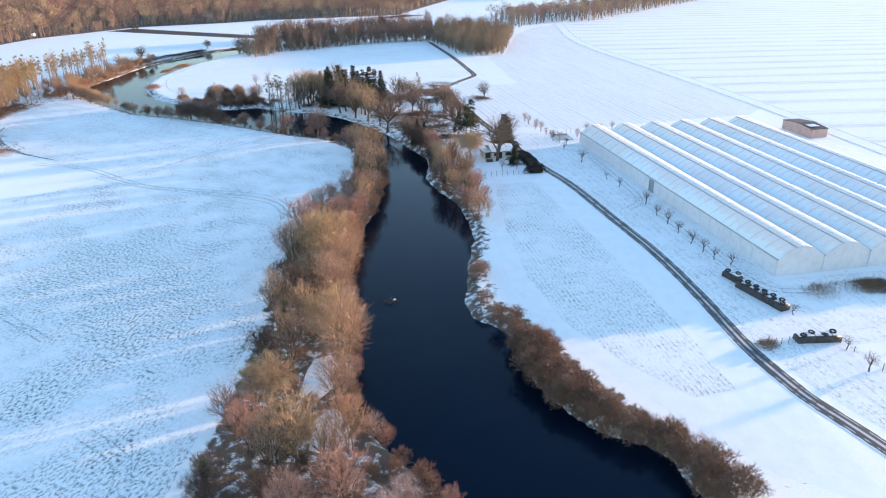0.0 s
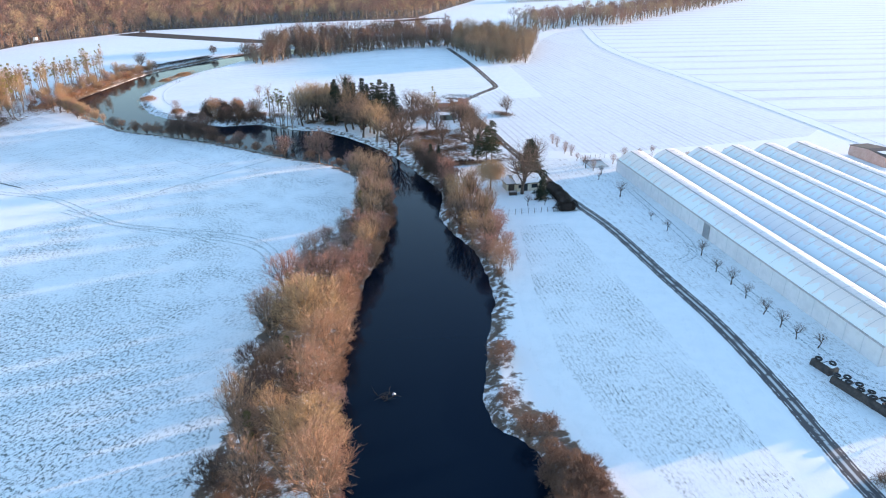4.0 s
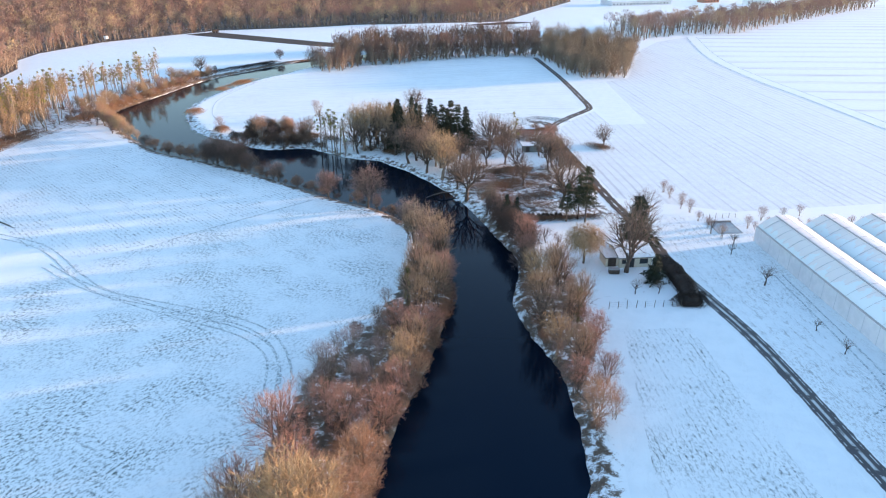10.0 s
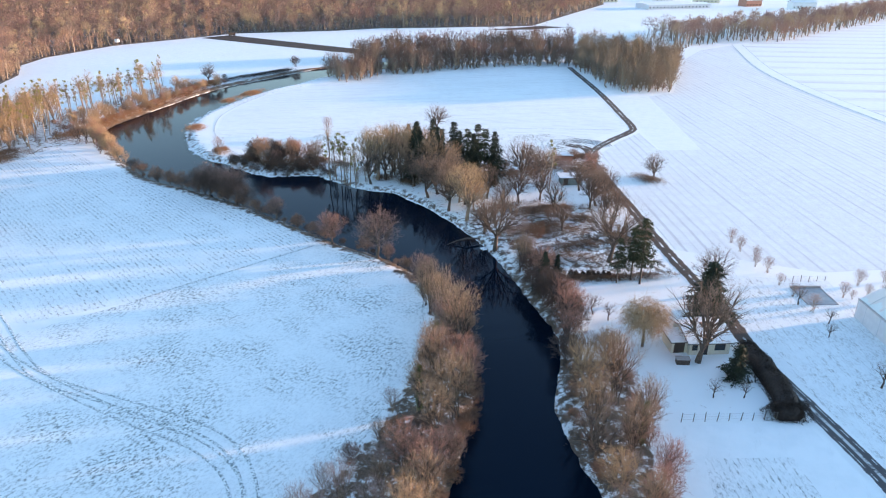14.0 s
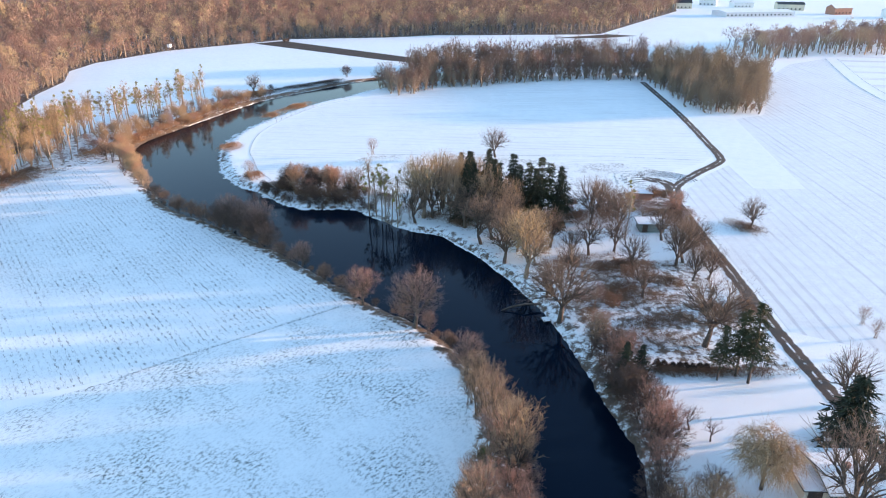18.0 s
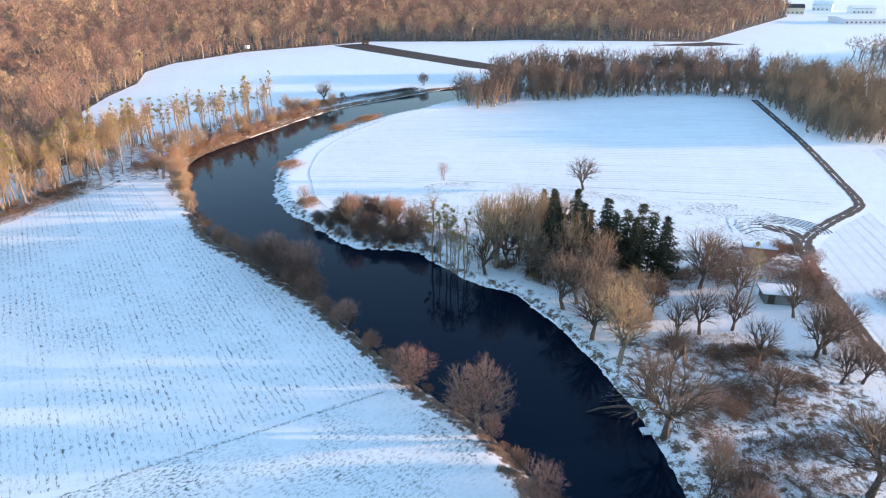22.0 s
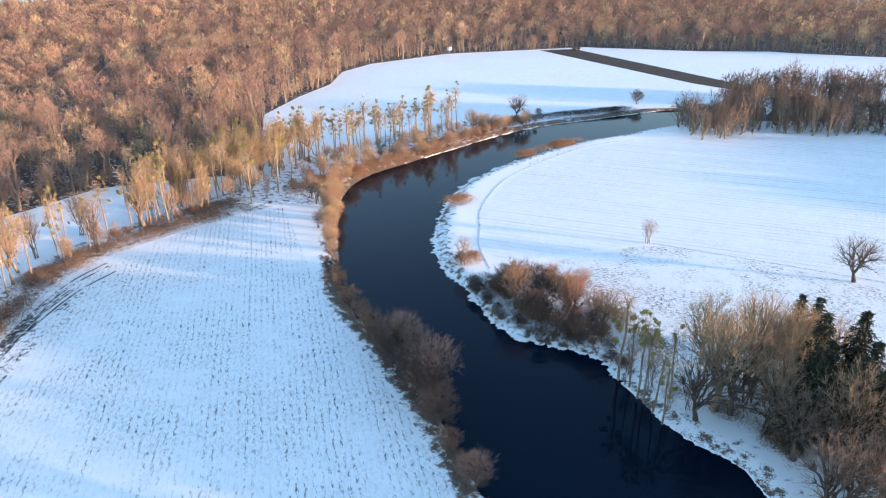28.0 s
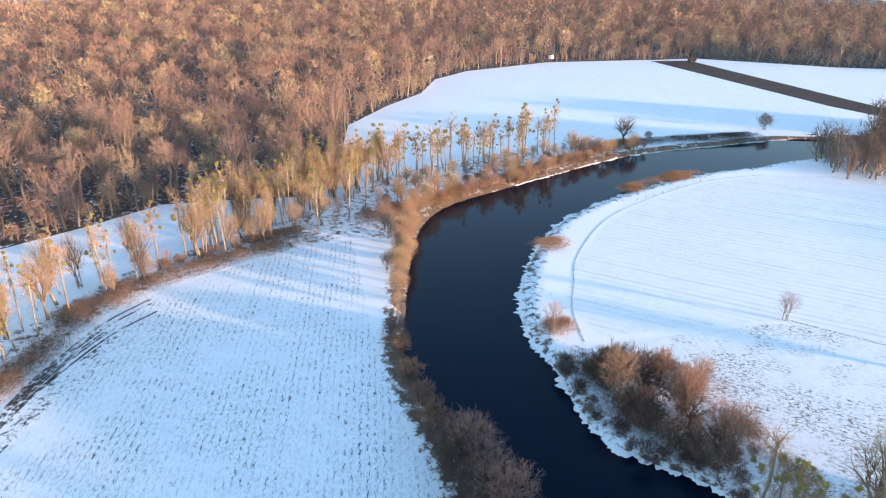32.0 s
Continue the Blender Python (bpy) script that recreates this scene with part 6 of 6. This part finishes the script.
def ruts(line, gap=1.7, width=0.45, z=0.045, mat=M_RUT):
    line = spline(line, 1.5)
    d = np.gradient(line, axis=0)
    d /= np.linalg.norm(d, axis=1, keepdims=True)
    nrm = np.stack([-d[:, 1], d[:, 0]], 1)
    for s in (-0.5, 0.5) if gap else (0,):
        ribbon("wheel_track", "wheel rut pressed into the snow", line + nrm * gap * s, width, mat, z, "track")


ruts([(-126, 201.5), (-107, 196), (-90, 184), (-80, 178.5), (-65, 175.3), (-52, 172.5), (-44, 168), (-38, 159), (-36, 150)])
ruts([(-100, 187.8), (-86, 180.5), (-64, 173), (-50, 169), (-42, 163), (-38.6, 154)], 1.7, 0.4, 0.05)
ruts([(-81, 108.3), (-68, 99)], 1.5, 0.4)
ruts([(-82, 203), (-77, 210), (-69, 220), (-58.5, 233.4)], 0, 0.5, 0.055)
ruts([(-49.5, 74.5), (-43, 70), (-40.3, 65), (-40, 58)], 2.2, 0.35)
for k in range(15):
    q = 0.3 + 0.85 * k
    ruts([(-167.5 + q, 248 - 0.1 * q), (-164.5 + q, 240 - 0.2 * q), (-158 + q, 231 - 0.3 * q), (-150.5 + q, 223 - 0.4 * q), (-139 + q, 214 - 0.5 * q), (-125 + q, 207 - 0.5 * q)][(0, 1, 0, 1, 1, 2)[k % 6]:6 - k // 6], 0, 0.42, 0.05 + 0.002 * k, M_FURROW if k < 7 else M_FURROW_THIN)
ruts([(-107, 295.5), (-115, 302.5), (-121, 310.5), (-128.5, 321), (-136.5, 341), (-138.3, 361), (-136, 386), (-128.5, 403)], 0, 0.35)
ruts([(-88, 327.5), (-60, 335), (-18, 345), (10, 349)], 0, 0.5)
ruts([(46.6, 160), (50, 163), (51.5, 168), (51, 176), (46.5, 205)], 1.6, 0.35)
ruts([(51.5, 168), (57, 140), (62, 118), (72, 115)], 1.6, 0.35)
ribbon("wheel_track", "broad snowed farm track between two fields", spline([(97, 590), (92.5, 498), (99, 435), (114, 367), (132, 275), (142, 207)], 3.0), 8.0, M_PLAIN, 0.05, "track")
ruts([(97, 590), (92.5, 498), (99, 435), (114, 367), (132, 275), (142, 207)], 6.6, 0.55, 0.085)
ruts([(-1, 322), (-4, 328), (-10, 327), (-9, 320), (-2, 317)], 1.9, 0.7)
ruts([(3, 325), (-3, 331), (-13, 329), (-12, 319)], 1.9, 0.6, 0.05)
for k in range(6):
    r = 3.6 + 0.95 * k
    turnc = [(-1.5 + (r + 1.5) * math.cos(a), 325.5 + r * math.sin(a)) for a in np.linspace(0.1 * k - 0.3, 3.3 - 0.22 * k, 9)]
    ruts(turnc, 0, 0.4, 0.048 + 0.003 * k, M_FURROW)
for k in range(4):
    ruts([(-10.5 - 0.9 * k, 318.5 + 1.5 * k), (-8 - 0.9 * k, 322 + 1.5 * k), (-4 - 0.5 * k, 324 + 1.6 * k)], 0, 0.4, 0.05 + 0.003 * k, M_FURROW)
ribbon("wheel_track", "muddy turning place at the farm track", spline([(2, 312), (0.5, 322), (-6, 326)], 1.5), 4.5, M_TRACK, 0.046, "track")


def shore_ice(name, pick, seed, reach):
    """A ragged shelf of snowy ice along the water's edge."""
    line = pick
    rng = np.random.default_rng(seed)
    line = spline(line, 0.25)
    d = np.gradient(line, axis=0)
    d /= np.linalg.norm(d, axis=1, keepdims=True)
    nrm = np.stack([-d[:, 1], d[:, 0]], 1)
    out = np.array([reach * max(-0.6, 0.3 + 0.9 * noise.noise((x * 0.3, y * 0.3, seed)) + 0.8 * noise.noise((x * 1.3, y * 1.3, seed + 5.0)) + 0.5 * noise.noise((x * 3.7, y * 3.7, seed + 9.0))) for x, y in line])
    a, b = line - nrm * 0.9, line + nrm * out[:, None]
    n = len(line)
    v = np.vstack([np.c_[a, np.full(n, WATER_Z + 0.10)], np.c_[b, np.full(n, WATER_Z + 0.05)], np.c_[b, np.full(n, WATER_Z - 0.02)]])
    k = np.arange(n - 1)
    f = np.vstack([np.stack([k, k + 1, k + 1 + n, k + n], 1), np.stack([k + n, k + 1 + n, k + 1 + 2 * n, k + 2 * n], 1)])
    tagged(new(name, mesh_of(name, v, f, M_ROOFSNOW)), "ragged shelf of snowy ice on the shore", "ice", kind="stuff")


sel = RIGHT_BANK[(RIGHT_BANK[:, 0] < -68) & (RIGHT_BANK[:, 1] < 412)]
shore_ice("shore_ice", sel[::2], 3, 1.3)
sel = LEFT_BANK[(LEFT_BANK[:, 1] > 345) & (LEFT_BANK[:, 1] < 450) & (LEFT_BANK[:, 0] < -120)]
shore_ice("shore_ice", sel[::-2], 4, 0.8)
sel = RIGHT_BANK[(RIGHT_BANK[:, 0] < -26) & (RIGHT_BANK[:, 0] > -66) & (RIGHT_BANK[:, 1] < 300)]
shore_ice("shore_ice", sel[::2], 6, 0.45)

field("rough_grass", "tufted grass showing through thin snow", [(-104, 299), (-96, 312), (-86, 327), (-60, 333.5), (-27, 336), (-12, 339), (0, 332), (2.5, 318), (-10, 312), (-24, 303), (-44, 302), (-60, 291), (-70, 285), (-84, 291)], M_ROUGH, 0.036, True)

# ---- far things ----
M_WHITE = plain_material("white_painted_boards", (0.7, 0.7, 0.68), (0.8, 0.8, 0.8), 3.0, 0.7, 0.1)
stand = thing("raised_hide", "white raised hunting hide at the forest edge", "hide", at=(-294, 508, 0))
for x, y in ((-0.8, -0.8), (0.8, -0.8), (0.8, 0.8), (-0.8, 0.8)):
    part("leg", Build().tube([(x, y, 0), (x * 0.9, y * 0.9, 2.2)], [0.09, 0.08], 5).mesh("leg", M_POST), stand)
part("cabin", Build().box(-1.0, -1.0, 2.2, 1.0, 1.0, 4.2).mesh("cabin", M_WHITE), stand, "white box cabin")
part("roof", Build().box(-1.2, -1.2, 4.2, 1.2, 1.2, 4.35).mesh("hide_roof", M_DARKROOF), stand)
cart = thing("farm_trailer", "small dark farm trailer at the end of the ploughed strip", "trailer", at=(-246, 569, 0), turn=40)
part("body", Build().box(-2.2, -1.0, 0.7, 2.2, 1.0, 2.2).mesh("trailer_body", M_DARKWOOD), cart)
for x in (-1.3, 1.3):
    for y in (-1.05, 1.05):
        w = part("wheel", TYRE, cart)
        w.matrix_basis = pose(x, y, 0.55, 90, 0, 0)
field("field_12", "small dark ploughed corner near the forest", [(-74, 640), (-36, 676), (-14, 672), (-40, 650)], M_SOIL, 0.05, False)
field("field_13", "snowed fields before the village", [(-4, 806), (36, 716), (70, 640), (150, 700), (260, 830), (300, 1100), (20, 1100), (16, 905)], M_NORTH, 0.03, False)


def far_building(x, y, turn, w, d, h, rise, wall, roof, label, name="village_house", cover=None):
    ob = thing(name, label, "house" if name == "village_house" else "building", "far buildings", at=(x, y, 0), turn=turn)
    gable_house(ob, 0, 0, w, d, h, rise, wall, roof, 0.3, cover)
    for k in range(int(w // 4)):
        opening(ob, "window", 1.2 + k * 4, -0.04, 1.0, 2.4 + k * 4, 0.0, 2.2, M_GLASS, "dark window")


far_building(62, 845, 25, 70, 26, 4, 1.0, M_SIDE, M_SIDE, "long pale glasshouse with a snowy roof", "glasshouse", M_ROOFSNOW)
far_building(20, 930, 10, 16, 10, 6, 3, M_CREAM, M_DARKROOF, "cream village house with a dark roof")
far_building(46, 985, -10, 18, 10, 6, 3, M_WHITE, M_DARKROOF, "white village house with a snowy roof", cover=M_ROOFSNOW)
far_building(80, 960, 20, 22, 12, 5, 2, M_WHITE, M_DARKROOF, "white village house with a snowy roof", cover=M_ROOFSNOW)
far_building(120, 940, 5, 26, 14, 6, 2, M_CREAM, M_DARKROOF, "cream village house with a dark roof")
far_building(165, 900, 30, 20, 12, 6, 3, M_BRICK, M_DARKROOF, "brick village house with a snowy roof", cover=M_ROOFSNOW)
far_building(-5, 975, -15, 14, 9, 5, 3, M_WHITE, M_DARKROOF, "white village house with a dark roof")
far_building(205, 880, 12, 24, 12, 6, 2, M_WHITE, M_DARKROOF, "white village house with a snowy roof", cover=M_ROOFSNOW)
